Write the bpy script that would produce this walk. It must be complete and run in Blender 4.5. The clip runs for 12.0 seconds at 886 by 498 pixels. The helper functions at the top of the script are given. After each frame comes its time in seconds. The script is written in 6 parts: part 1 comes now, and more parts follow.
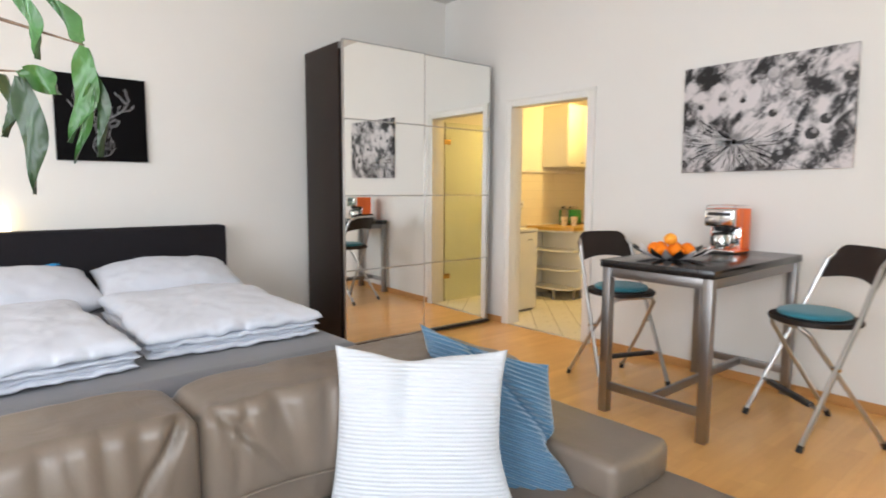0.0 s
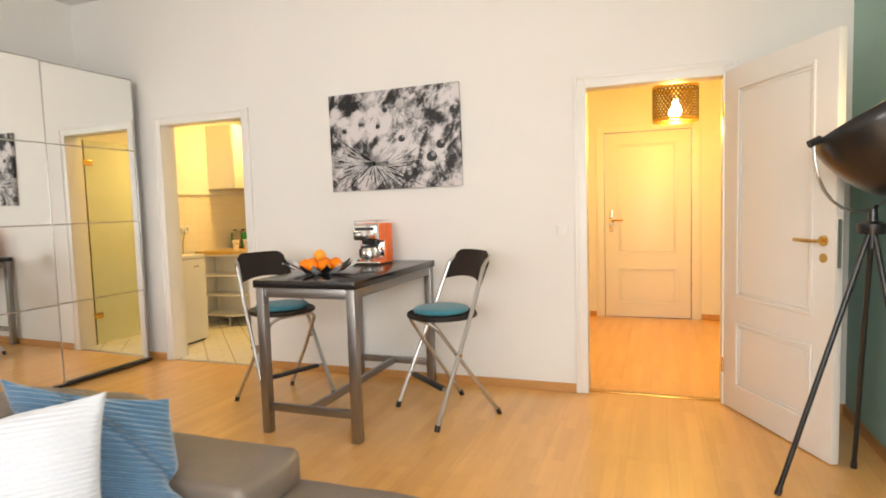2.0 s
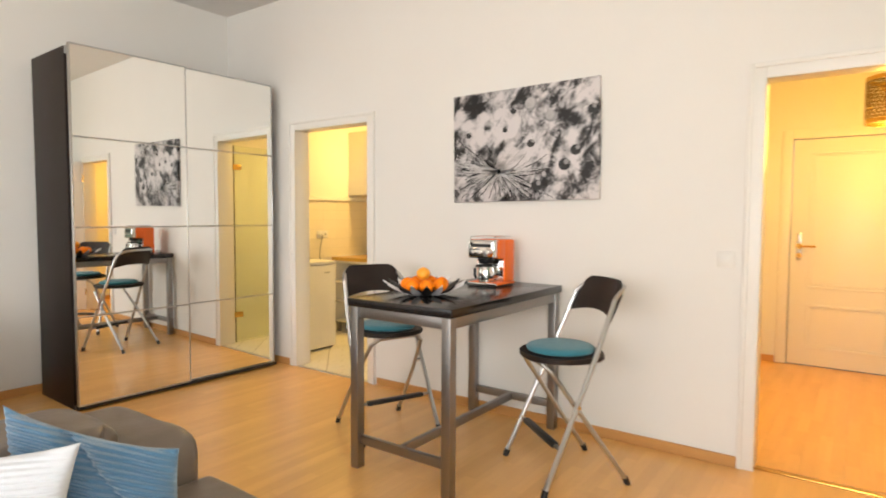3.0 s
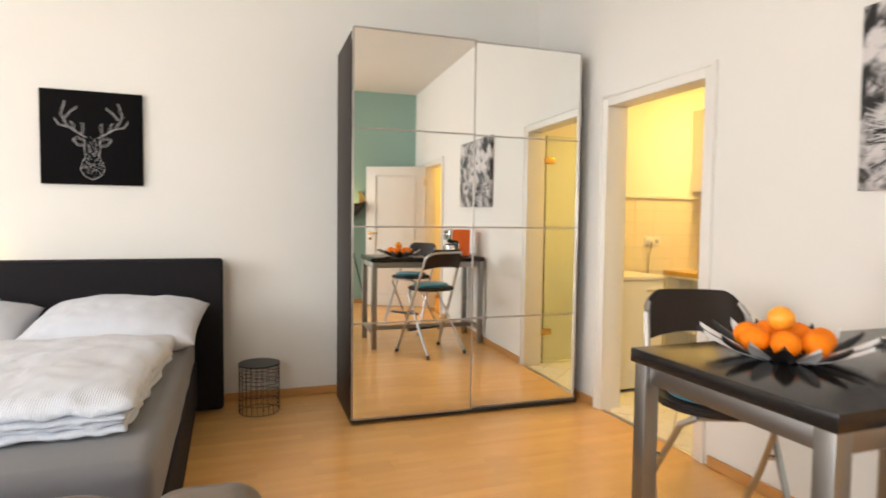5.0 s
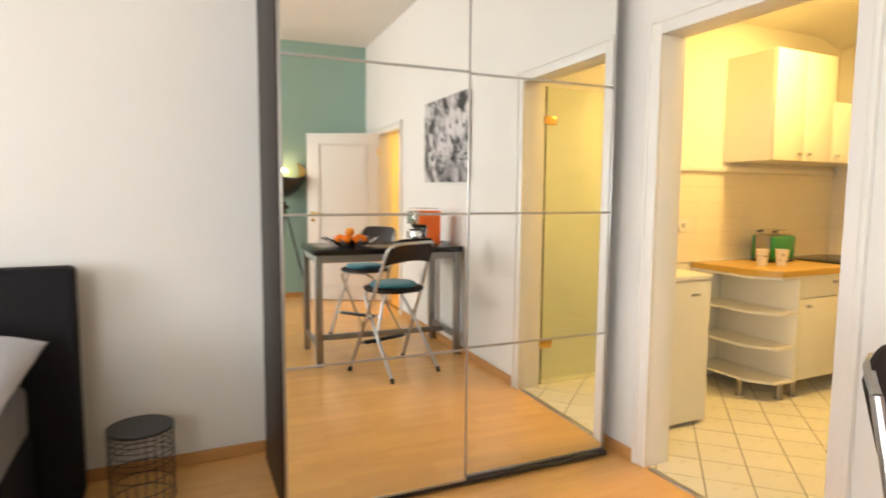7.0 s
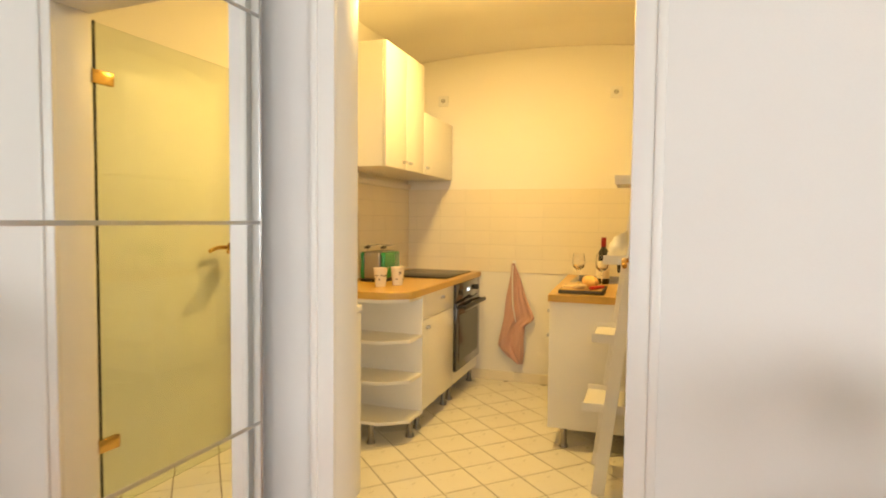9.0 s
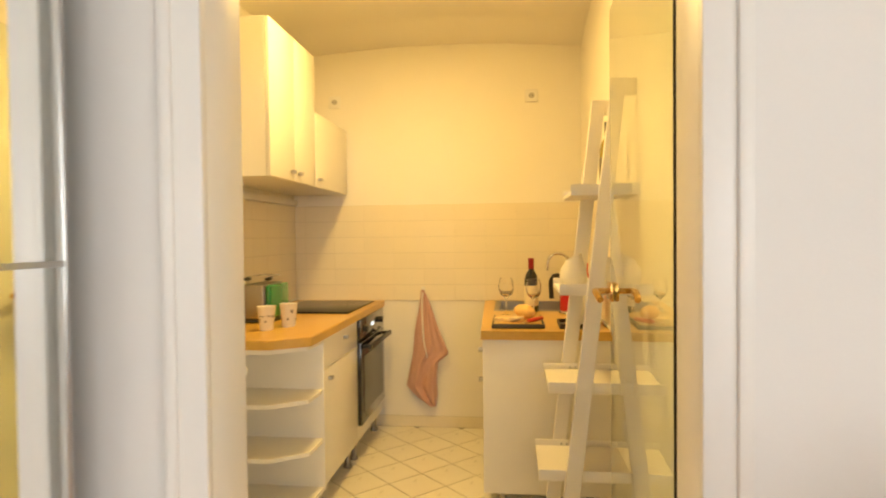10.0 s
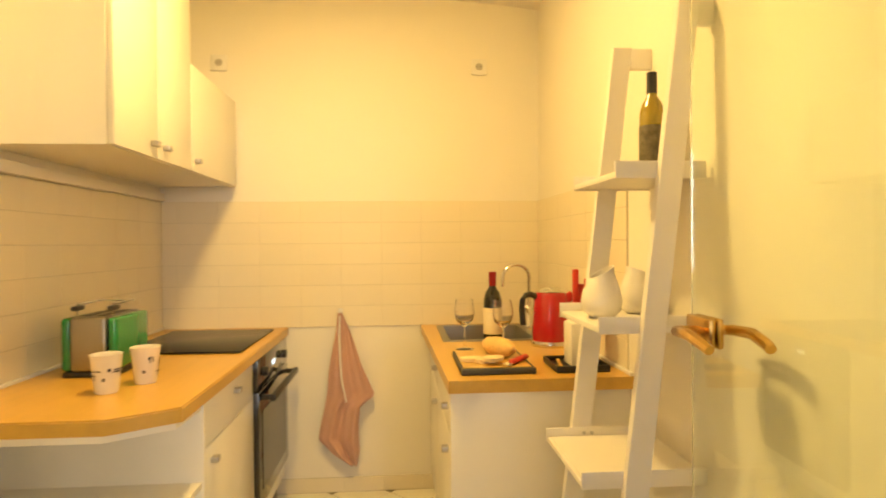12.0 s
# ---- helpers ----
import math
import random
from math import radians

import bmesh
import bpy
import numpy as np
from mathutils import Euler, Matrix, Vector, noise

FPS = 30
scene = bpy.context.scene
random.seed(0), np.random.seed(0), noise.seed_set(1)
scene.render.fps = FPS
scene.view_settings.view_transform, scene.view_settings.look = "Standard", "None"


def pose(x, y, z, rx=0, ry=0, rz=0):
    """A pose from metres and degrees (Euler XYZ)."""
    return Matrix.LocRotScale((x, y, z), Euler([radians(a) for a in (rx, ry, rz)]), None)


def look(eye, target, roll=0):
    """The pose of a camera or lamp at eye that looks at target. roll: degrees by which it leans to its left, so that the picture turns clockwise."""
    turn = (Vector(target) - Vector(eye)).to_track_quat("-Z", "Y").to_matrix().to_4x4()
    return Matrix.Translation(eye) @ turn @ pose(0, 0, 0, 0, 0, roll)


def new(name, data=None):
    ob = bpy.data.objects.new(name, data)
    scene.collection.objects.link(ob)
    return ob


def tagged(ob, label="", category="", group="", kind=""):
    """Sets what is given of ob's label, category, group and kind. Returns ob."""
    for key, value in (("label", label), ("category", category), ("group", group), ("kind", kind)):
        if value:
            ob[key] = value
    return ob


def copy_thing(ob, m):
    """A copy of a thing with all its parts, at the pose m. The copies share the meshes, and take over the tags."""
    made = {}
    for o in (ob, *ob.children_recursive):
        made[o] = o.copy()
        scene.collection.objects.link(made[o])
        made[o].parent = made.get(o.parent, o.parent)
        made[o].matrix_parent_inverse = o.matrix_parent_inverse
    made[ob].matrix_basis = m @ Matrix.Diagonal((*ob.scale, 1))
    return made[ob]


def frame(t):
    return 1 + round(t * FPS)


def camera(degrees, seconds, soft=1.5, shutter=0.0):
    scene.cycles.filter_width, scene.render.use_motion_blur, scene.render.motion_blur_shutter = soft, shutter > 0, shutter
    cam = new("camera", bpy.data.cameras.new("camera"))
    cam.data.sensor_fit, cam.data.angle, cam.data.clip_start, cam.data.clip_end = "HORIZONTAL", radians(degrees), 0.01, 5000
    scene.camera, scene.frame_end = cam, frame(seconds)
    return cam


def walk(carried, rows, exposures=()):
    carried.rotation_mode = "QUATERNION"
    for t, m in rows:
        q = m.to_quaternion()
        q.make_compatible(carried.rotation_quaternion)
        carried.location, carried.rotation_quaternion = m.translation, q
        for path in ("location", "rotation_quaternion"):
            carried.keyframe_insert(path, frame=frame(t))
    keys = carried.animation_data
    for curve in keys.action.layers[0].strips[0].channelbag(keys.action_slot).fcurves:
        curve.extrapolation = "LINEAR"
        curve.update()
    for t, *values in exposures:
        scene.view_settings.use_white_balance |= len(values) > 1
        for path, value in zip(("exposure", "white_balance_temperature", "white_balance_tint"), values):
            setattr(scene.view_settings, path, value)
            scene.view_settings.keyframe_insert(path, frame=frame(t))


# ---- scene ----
cam = camera(74.4, 12.0, 1.8, 0.5)
PATH = [
    (0, (-0.067, 1.083, 1.274), (1.229, 2.592, 1.066), 0.3),
    (0.5, (-0.14, 1.047, 1.258), (1.334, 2.387, 1.072), 0.7),
    (1, (-0.109, 0.976, 1.256), (1.571, 2.05, 1.098), 0.0),
    (1.5, (-0.05, 0.905, 1.266), (1.774, 1.717, 1.143), -0.1),
    (2, (0.059, 0.858, 1.266), (1.931, 1.546, 1.117), -1.7),
    (2.5, (0.339, 0.822, 1.279), (2.094, 1.774, 1.158), -0.7),
    (3, (0.628, 0.871, 1.295), (2.25, 2.037, 1.183), 0.3),
    (3.5, (0.839, 1.054, 1.289), (2.335, 2.376, 1.161), 0.7),
    (3.7, (0.907, 1.142, 1.295), (2.312, 2.559, 1.155), -0.0),
    (5.3, (1.73, 1.648, 1.249), (2.276, 3.57, 1.158), 1.3),
    (5.5, (1.784, 1.737, 1.246), (2.255, 3.679, 1.156), 1.5),
    (6, (1.836, 2.033, 1.27), (2.216, 3.994, 1.16), 1.4),
    (6.5, (1.905, 2.377, 1.267), (2.364, 4.321, 1.15), 1.2),
    (6.7, (1.902, 2.546, 1.295), (2.523, 4.442, 1.149), 0.4),
    (8.3, (2.065, 3.621, 1.241), (3.72, 4.736, 1.105), 3.7),
    (8.5, (2.173, 3.743, 1.234), (3.965, 4.623, 1.107), 1.5),
    (9, (2.4, 3.924, 1.223), (4.29, 4.569, 1.124), 0.6),
    (9.5, (2.684, 4.094, 1.258), (4.626, 4.568, 1.199), -0.7),
    (10, (2.961, 4.249, 1.246), (4.946, 4.486, 1.205), -0.6),
    (10.5, (3.235, 4.373, 1.247), (5.232, 4.484, 1.221), -1.0),
    (11, (3.475, 4.444, 1.245), (5.47, 4.583, 1.231), -0.8),
    (11.5, (3.65, 4.482, 1.253), (5.649, 4.534, 1.238), 0.1),
    (12, (3.776, 4.529, 1.243), (5.771, 4.383, 1.225), -0.5),
]
walk(cam, [(t, look(eye, target, roll)) for t, eye, target, roll in PATH],
     [(0, -0.16, 5800, 10), (1.2, -0.05, 6250, 10), (2.5, -0.05, 6450, 10), (5.5, 0.12, 6300, 10), (6.5, 0.2, 6300, 10), (8.5, 0.02, 6150, 10), (9.5, 0.0, 6300, 10), (11, -0.11, 6400, 10), (12, 0.07, 6300, 10)])


from mathutils.bvhtree import BVHTree

# ---- daylight and lamps ----
world = bpy.data.worlds.new("sky")
scene.world = world
world.use_nodes = True
wn = world.node_tree
sky = wn.nodes.new("ShaderNodeTexSky")
sky.sky_type = 'NISHITA'
sky.sun_disc = False
sky.sun_elevation, sky.sun_rotation = radians(38), radians(200)
wn.nodes["Background"].inputs[1].default_value = 0.12
wn.links.new(sky.outputs[0], wn.nodes["Background"].inputs[0])


def lamp(name, kind, m, power, colour, size=0.1, size_y=None):
    data = bpy.data.lights.new(name, kind)
    data.energy, data.color = power, colour
    if kind == 'AREA':
        data.shape = 'RECTANGLE'
        data.size, data.size_y = size, size_y or size
    else:
        data.shadow_soft_size = size
    ob = new(name, data)
    ob.matrix_world = m
    return ob


DAY = (1.0, 0.985, 0.965)
WARM = (1.0, 0.60, 0.20)
# West windows are never in view; the third is added to soften shadows.
for wy, power in ((0.65, 90), (2.45, 82), (4.25, 14)):
    lamp("window_daylight", 'AREA', look((-3.28, wy, 1.75), (0.9, wy + 0.3, 1.30)), power, DAY, 1.35, 1.9)
# Added source in the green wall, out of view, to brighten the north side.
lamp("window_daylight", 'AREA', look((-0.30, -0.14, 1.75), (0.9, 4.2, 1.05)), 74, DAY, 1.7, 1.9)
lamp("hall_light", 'POINT', pose(5.2, 0.715, 1.84), 44, (1.0, 0.575, 0.092), 0.05)
lamp("hall_light_up", 'POINT', pose(5.2, 0.715, 2.30), 30, (1.0, 0.575, 0.092), 0.05)
lamp("kitchen_light", 'AREA', pose(5.42, 4.86, 2.516), 29, (1.0, 0.64, 0.178), 0.23)
lamp("kitchen_light_round", 'POINT', pose(5.42, 4.86, 2.42), 9, (1.0, 0.64, 0.178), 0.06)
lamp("bedside_light", 'POINT', pose(0.17, 5.62, 1.08), 0.9, (1.0, 0.66, 0.30), 0.04)
lamp("tripod_light", 'POINT', pose(2.892, 0.005, 1.560), 2.5, (1.0, 0.66, 0.30), 0.02)


# ---- materials ----
def node(nt, kind, **sockets):
    n = nt.nodes.new(kind)
    for k, v in sockets.items():
        n.inputs[k].default_value = v
    return n


def mat(name, colour, rough=0.5, metal=0.0, vary=0.08, scale=6.0, fine=90.0, bump=0.05, spec=0.5, coat=0.0, each=0.0, stretch=(1, 1, 1), sheen=0.0):
    """A surface with mottling at two scales, fine relief and, if asked, a shift of tone from piece to piece."""
    m = bpy.data.materials.new(name)
    m.use_nodes = True
    nt = m.node_tree
    b = nt.nodes["Principled BSDF"]
    b.inputs["Roughness"].default_value = rough
    b.inputs["Metallic"].default_value = metal
    b.inputs["Specular IOR Level"].default_value = spec
    b.inputs["Coat Weight"].default_value = coat
    b.inputs["Sheen Weight"].default_value = sheen
    tc = nt.nodes.new("ShaderNodeTexCoord")
    mp = node(nt, "ShaderNodeMapping", Scale=stretch)
    nt.links.new(tc.outputs["Object"], mp.inputs["Vector"])
    n1 = node(nt, "ShaderNodeTexNoise", Scale=scale, Detail=5.0, Roughness=0.6)
    n2 = node(nt, "ShaderNodeTexNoise", Scale=fine, Detail=3.0, Roughness=0.6)
    for n in (n1, n2):
        nt.links.new(mp.outputs[0], n.inputs["Vector"])
    mix = nt.nodes.new("ShaderNodeMath")
    mix.operation = 'MULTIPLY_ADD'
    nt.links.new(n1.outputs[0], mix.inputs[0])
    mix.inputs[1].default_value = 0.65
    half = nt.nodes.new("ShaderNodeMath")
    half.operation = 'MULTIPLY'
    nt.links.new(n2.outputs[0], half.inputs[0])
    half.inputs[1].default_value = 0.35
    nt.links.new(half.outputs[0], mix.inputs[2])
    val = nt.nodes.new("ShaderNodeMapRange")
    val.inputs["From Min"].default_value, val.inputs["From Max"].default_value = 0.25, 0.75
    val.inputs["To Min"].default_value, val.inputs["To Max"].default_value = 1 - vary, 1 + vary
    nt.links.new(mix.outputs[0], val.inputs["Value"])
    last = val.outputs[0]
    if each:
        oi = nt.nodes.new("ShaderNodeObjectInfo")
        mr = nt.nodes.new("ShaderNodeMapRange")
        mr.inputs["To Min"].default_value, mr.inputs["To Max"].default_value = 1 - each, 1 + each
        nt.links.new(oi.outputs["Random"], mr.inputs["Value"])
        mu = nt.nodes.new("ShaderNodeMath")
        mu.operation = 'MULTIPLY'
        nt.links.new(last, mu.inputs[0])
        nt.links.new(mr.outputs[0], mu.inputs[1])
        last = mu.outputs[0]
    hsv = node(nt, "ShaderNodeHueSaturation", Color=(*colour, 1))
    nt.links.new(last, hsv.inputs["Value"])
    nt.links.new(hsv.outputs[0], b.inputs["Base Color"])
    rr = nt.nodes.new("ShaderNodeMapRange")
    rr.inputs["To Min"].default_value, rr.inputs["To Max"].default_value = max(0.02, rough - 0.03), min(1, rough + 0.03)
    nt.links.new(n1.outputs[0], rr.inputs["Value"])
    nt.links.new(rr.outputs[0], b.inputs["Roughness"])
    if bump:
        bp = node(nt, "ShaderNodeBump", Strength=bump, Distance=0.01)
        nt.links.new(n2.outputs[0], bp.inputs["Height"])
        nt.links.new(bp.outputs[0], b.inputs["Normal"])
    return m


def glow(name, colour, strength):
    m = bpy.data.materials.new(name)
    m.use_nodes = True
    b = m.node_tree.nodes["Principled BSDF"]
    b.inputs["Base Color"].default_value = (*colour, 1)
    b.inputs["Emission Color"].default_value = (*colour, 1)
    b.inputs["Emission Strength"].default_value = strength
    return m


def glass(name, colour, rough=0.0, ior=1.45):
    m = bpy.data.materials.new(name)
    m.use_nodes = True
    b = m.node_tree.nodes["Principled BSDF"]
    b.inputs["Base Color"].default_value = (*colour, 1)
    b.inputs["Roughness"].default_value = rough
    b.inputs["IOR"].default_value = ior
    b.inputs["Transmission Weight"].default_value = 1.0
    return m


def wood_floor(name):
    """Beech laminate: short strips of varied tone along each plank, with long grain."""
    m = mat(name, (0.80, 0.445, 0.148), 0.25, vary=0.09, scale=3, fine=40, bump=0.006, each=0.025, stretch=(0.25, 4, 4), coat=0.15)
    nt = m.node_tree
    b = nt.nodes["Principled BSDF"]
    old = b.inputs["Base Color"].links[0].from_socket
    geo = nt.nodes.new("ShaderNodeNewGeometry")
    br = node(nt, "ShaderNodeTexBrick", Color1=(0.955, 0.95, 0.94, 1), Color2=(1.04, 1.04, 1.04, 1), Mortar=(0.93, 0.92, 0.91, 1), Scale=1.0)
    br.inputs["Mortar Size"].default_value = 0.0006
    br.inputs["Brick Width"].default_value, br.inputs["Row Height"].default_value = 0.43, 0.0643
    br.offset, br.offset_frequency = 0.37, 2
    nt.links.new(geo.outputs["Position"], br.inputs["Vector"])
    mx = nt.nodes.new("ShaderNodeMixRGB")
    mx.blend_type = 'MULTIPLY'
    mx.inputs[0].default_value = 1.0
    nt.links.new(old, mx.inputs[1])
    nt.links.new(br.outputs[0], mx.inputs[2])
    nt.links.new(mx.outputs[0], b.inputs["Base Color"])
    return m


M_WALL = mat("white_wall_paint", (0.80, 0.775, 0.735), 0.85, vary=0.02, scale=1.5, fine=160, bump=0.04, spec=0.25)
M_GREEN = mat("green_wall_paint", (0.36, 0.53, 0.47), 0.85, vary=0.025, scale=1.5, fine=160, bump=0.04, spec=0.25)
M_CEIL = mat("ceiling_paint", (0.80, 0.775, 0.745), 0.9, vary=0.02, scale=1.2, fine=120, bump=0.03, spec=0.2)
M_KWALL = mat("kitchen_wall_paint", (0.82, 0.78, 0.70), 0.8, vary=0.02, scale=2, fine=120, bump=0.05, spec=0.3)
M_FLOOR = wood_floor("beech_laminate")
M_BASE = mat("beech_skirting", (0.56, 0.28, 0.09), 0.4, vary=0.12, scale=4, fine=60, bump=0.02, stretch=(1, 1, 8))
M_TRIM = mat("white_lacquer", (0.80, 0.77, 0.72), 0.42, vary=0.02, scale=3, fine=60, bump=0.01, coat=0.06)
M_TILE = mat("kitchen_floor_tile", (0.80, 0.76, 0.66), 0.28, vary=0.015, scale=9, fine=120, bump=0.004, each=0.03)
M_GROUT = mat("tile_grout", (0.26, 0.22, 0.17), 0.9, vary=0.12, scale=12, fine=150, bump=0.05)
M_WTILE = mat("wall_tile", (0.77, 0.70, 0.55), 0.40, vary=0.012, scale=7, fine=60, bump=0.004, each=0.015, spec=0.3)
M_WGROUT = mat("wall_grout", (0.60, 0.55, 0.43), 0.9, vary=0.06, scale=12, fine=150, bump=0.05)
M_BLACK = mat("black_brown_veneer", (0.021, 0.013, 0.010), 0.52, vary=0.25, scale=4, fine=60, bump=0.03, stretch=(6, 6, 1), spec=0.3)
M_TOPBLK = mat("black_table_top", (0.016, 0.013, 0.012), 0.20, vary=0.25, scale=3, fine=60, bump=0.01, stretch=(1, 8, 8))
M_UPH = mat("black_upholstery", (0.012, 0.0105, 0.013), 0.85, vary=0.2, scale=20, fine=400, bump=0.25, spec=0.25)
M_SHEET = mat("grey_fitted_sheet", (0.170, 0.168, 0.182), 0.85, vary=0.07, scale=5, fine=300, bump=0.12, spec=0.2, sheen=0.2)
M_LINEN = mat("white_striped_linen", (0.62, 0.645, 0.715), 0.9, vary=0.04, scale=8, fine=260, bump=0.22, spec=0.2, stretch=(3, 0.4, 1), sheen=0.2)
M_LEATHER = mat("taupe_leather", (0.155, 0.122, 0.094), 0.36, vary=0.10, scale=7, fine=260, bump=0.07, spec=0.5)


def wrinkle(m, scale, strength, distance):
    """Adds soft hide wrinkles beneath a material's fine relief."""
    nt = m.node_tree
    tc = nt.nodes.new("ShaderNodeTexCoord")
    mp = node(nt, "ShaderNodeMapping", Scale=scale)
    nt.links.new(tc.outputs["Object"], mp.inputs["Vector"])
    nz = node(nt, "ShaderNodeTexNoise", Scale=1.0, Detail=3.0, Roughness=0.55, Distortion=0.8)
    nt.links.new(mp.outputs[0], nz.inputs["Vector"])
    low = node(nt, "ShaderNodeBump", Strength=strength, Distance=distance)
    nt.links.new(nz.outputs[0], low.inputs["Height"])
    for n in nt.nodes:
        if n.bl_idname == "ShaderNodeBump" and n != low:
            nt.links.new(low.outputs[0], n.inputs["Normal"])


wrinkle(M_LEATHER, (8, 8, 3), 0.16, 0.02)


def stripes(m, pitch, strength, distance):
    """Adds a fine woven stripe, pitch metres wide, over a material's relief."""
    nt = m.node_tree
    b = nt.nodes["Principled BSDF"]
    tc = nt.nodes.new("ShaderNodeTexCoord")
    wv = node(nt, "ShaderNodeTexWave", Scale=0.314 / pitch, Distortion=1.2, Detail=2.0)
    wv.bands_direction = 'X'
    nt.links.new(tc.outputs["Object"], wv.inputs["Vector"])
    bp = node(nt, "ShaderNodeBump", Strength=strength, Distance=distance)
    nt.links.new(wv.outputs["Fac"], bp.inputs["Height"])
    if b.inputs["Normal"].links:
        nt.links.new(b.inputs["Normal"].links[0].from_socket, bp.inputs["Normal"])
    nt.links.new(bp.outputs[0], b.inputs["Normal"])


stripes(M_LINEN, 0.0075, 0.25, 0.003)
M_MIRROR = mat("mirror_silver", (0.90, 0.915, 0.90), 0.03, metal=1.0, vary=0.0, bump=0.0)
M_MIRROR.node_tree.nodes["Principled BSDF"].inputs["Roughness"].links and M_MIRROR.node_tree.links.remove(M_MIRROR.node_tree.nodes["Principled BSDF"].inputs["Roughness"].links[0])
M_MIRROR.node_tree.nodes["Principled BSDF"].inputs["Roughness"].default_value = 0.005
M_ALU = mat("brushed_aluminium", (0.52, 0.51, 0.50), 0.35, metal=1.0, vary=0.05, scale=8, fine=200, bump=0.02)
M_STEEL = mat("stainless_steel", (0.32, 0.305, 0.295), 0.40, metal=1.0, vary=0.03, scale=3, fine=200, bump=0.004, stretch=(1, 1, 12))
M_CHROME = mat("chrome", (0.75, 0.74, 0.73), 0.10, metal=1.0, vary=0.03, bump=0.0)
M_BRASS = mat("polished_brass", (0.66, 0.42, 0.13), 0.22, metal=1.0, vary=0.08, scale=12, fine=120, bump=0.01)
M_PLASTIC_W = mat("white_plastic", (0.78, 0.76, 0.72), 0.4, vary=0.02, bump=0.0)
M_PLASTIC_B = mat("black_plastic", (0.015, 0.015, 0.016), 0.4, vary=0.1, bump=0.02)
M_TEAL = mat("teal_felt_cushion", (0.045, 0.200, 0.255), 0.9, vary=0.12, scale=20, fine=400, bump=0.2, spec=0.2, sheen=0.3)
M_PILLOW_W = mat("white_corduroy", (0.50, 0.515, 0.54), 0.9, vary=0.03, scale=14, fine=260, bump=0.15, spec=0.2, sheen=0.3)
M_PILLOW_B = mat("blue_corduroy", (0.068, 0.150, 0.235), 0.85, vary=0.14, scale=12, fine=260, bump=0.2, spec=0.2, sheen=0.4)
M_ORANGE = mat("orange_enamel", (1.0, 0.17, 0.006), 0.45, vary=0.04, bump=0.0, coat=0.1)
M_FRUIT = mat("orange_peel", (1.0, 0.24, 0.002), 0.55, vary=0.10, scale=20, fine=220, bump=0.3, spec=0.25)
M_APPLE = mat("apple_skin", (1.0, 0.40, 0.03), 0.35, vary=0.20, scale=14, fine=120, bump=0.03)
M_WHITEF = mat("white_foil_front", (0.80, 0.77, 0.69), 0.30, vary=0.015, scale=3, fine=60, bump=0.008, coat=0.15)
M_OAK = mat("beech_worktop", (0.57, 0.345, 0.062), 0.32, vary=0.13, scale=3, fine=60, bump=0.02, stretch=(0.6, 9, 9), coat=0.15)
M_OVEN = mat("black_oven_glass", (0.012, 0.012, 0.013), 0.08, vary=0.05, bump=0.0, coat=0.5)
M_LAMPBLK = mat("black_lamp_enamel", (0.012, 0.012, 0.013), 0.30, vary=0.1, bump=0.01, coat=0.2)
M_WIRE = mat("black_wire", (0.02, 0.02, 0.022), 0.45, metal=0.4, vary=0.1, bump=0.0)
M_GLASSDOOR = glass("green_tinted_glass", (0.90, 0.955, 0.885), 0.01)
M_SEAL = mat("black_rubber_seal", (0.010, 0.009, 0.008), 0.6, vary=0.1, bump=0.0)
M_BULB = glow("lit_bulb", (1.0, 0.72, 0.35), 14)


# ---- mesh helpers ----
def thing(name, base=(0, 0, 0), label="", category="", group="", kind=""):
    ob = new(name)
    ob.empty_display_size = 0.1
    ob.location = base
    ob.matrix_world = Matrix.Translation(base)
    return tagged(ob, label, category, group, kind)


def mesh_of(bm, name, material, smooth=None):
    bmesh.ops.recalc_face_normals(bm, faces=bm.faces)
    me = bpy.data.meshes.new(name)
    bm.to_mesh(me)
    bm.free()
    if material:
        me.materials.append(material)
    if smooth is not None:
        me.shade_smooth()
        if smooth < 179:
            me.set_sharp_from_angle(angle=radians(smooth))
    return me


def part(name, bm, material, parent, label="", smooth=40):
    """One mesh under a thing or part; the shape is given in world metres."""
    me = mesh_of(bm, name, material, smooth)
    ob = new(name, me)
    chain, p = Matrix.Identity(4), parent
    while p:
        chain = p.matrix_basis @ chain
        p = p.parent
    me.transform(chain.inverted())
    ob.parent = parent
    if label:
        ob["label"] = label
    return ob


def single(name, bm, material, label, category, group="", kind="", smooth=40, base=None):
    """A thing that is one mesh."""
    me = mesh_of(bm, name, material, smooth)
    ob = new(name, me)
    if base:
        me.transform(Matrix.Translation(base).inverted())
        ob.matrix_basis = Matrix.Translation(base)
    return tagged(ob, label, category, group, kind)


def box(bm, x0, x1, y0, y1, z0, z1, r=0.0, seg=2, m=None):
    t = bmesh.new()
    bmesh.ops.create_cube(t, size=1)
    for v in t.verts:
        v.co = ((x0 + x1) / 2 + v.co.x * (x1 - x0), (y0 + y1) / 2 + v.co.y * (y1 - y0), (z0 + z1) / 2 + v.co.z * (z1 - z0))
    if r:
        bmesh.ops.bevel(t, geom=t.edges[:], offset=r, segments=seg, profile=0.5, affect='EDGES')
    return join(bm, t, m)


def join(bm, t, m=None):
    if m is not None:
        bmesh.ops.transform(t, matrix=m, verts=t.verts)
    idx = {v: bm.verts.new(v.co) for v in t.verts}
    for f in t.faces:
        try:
            bm.faces.new([idx[v] for v in f.verts])
        except ValueError:
            pass
    t.free()
    return bm


def B(*args, **kw):
    return box(bmesh.new(), *args, **kw)


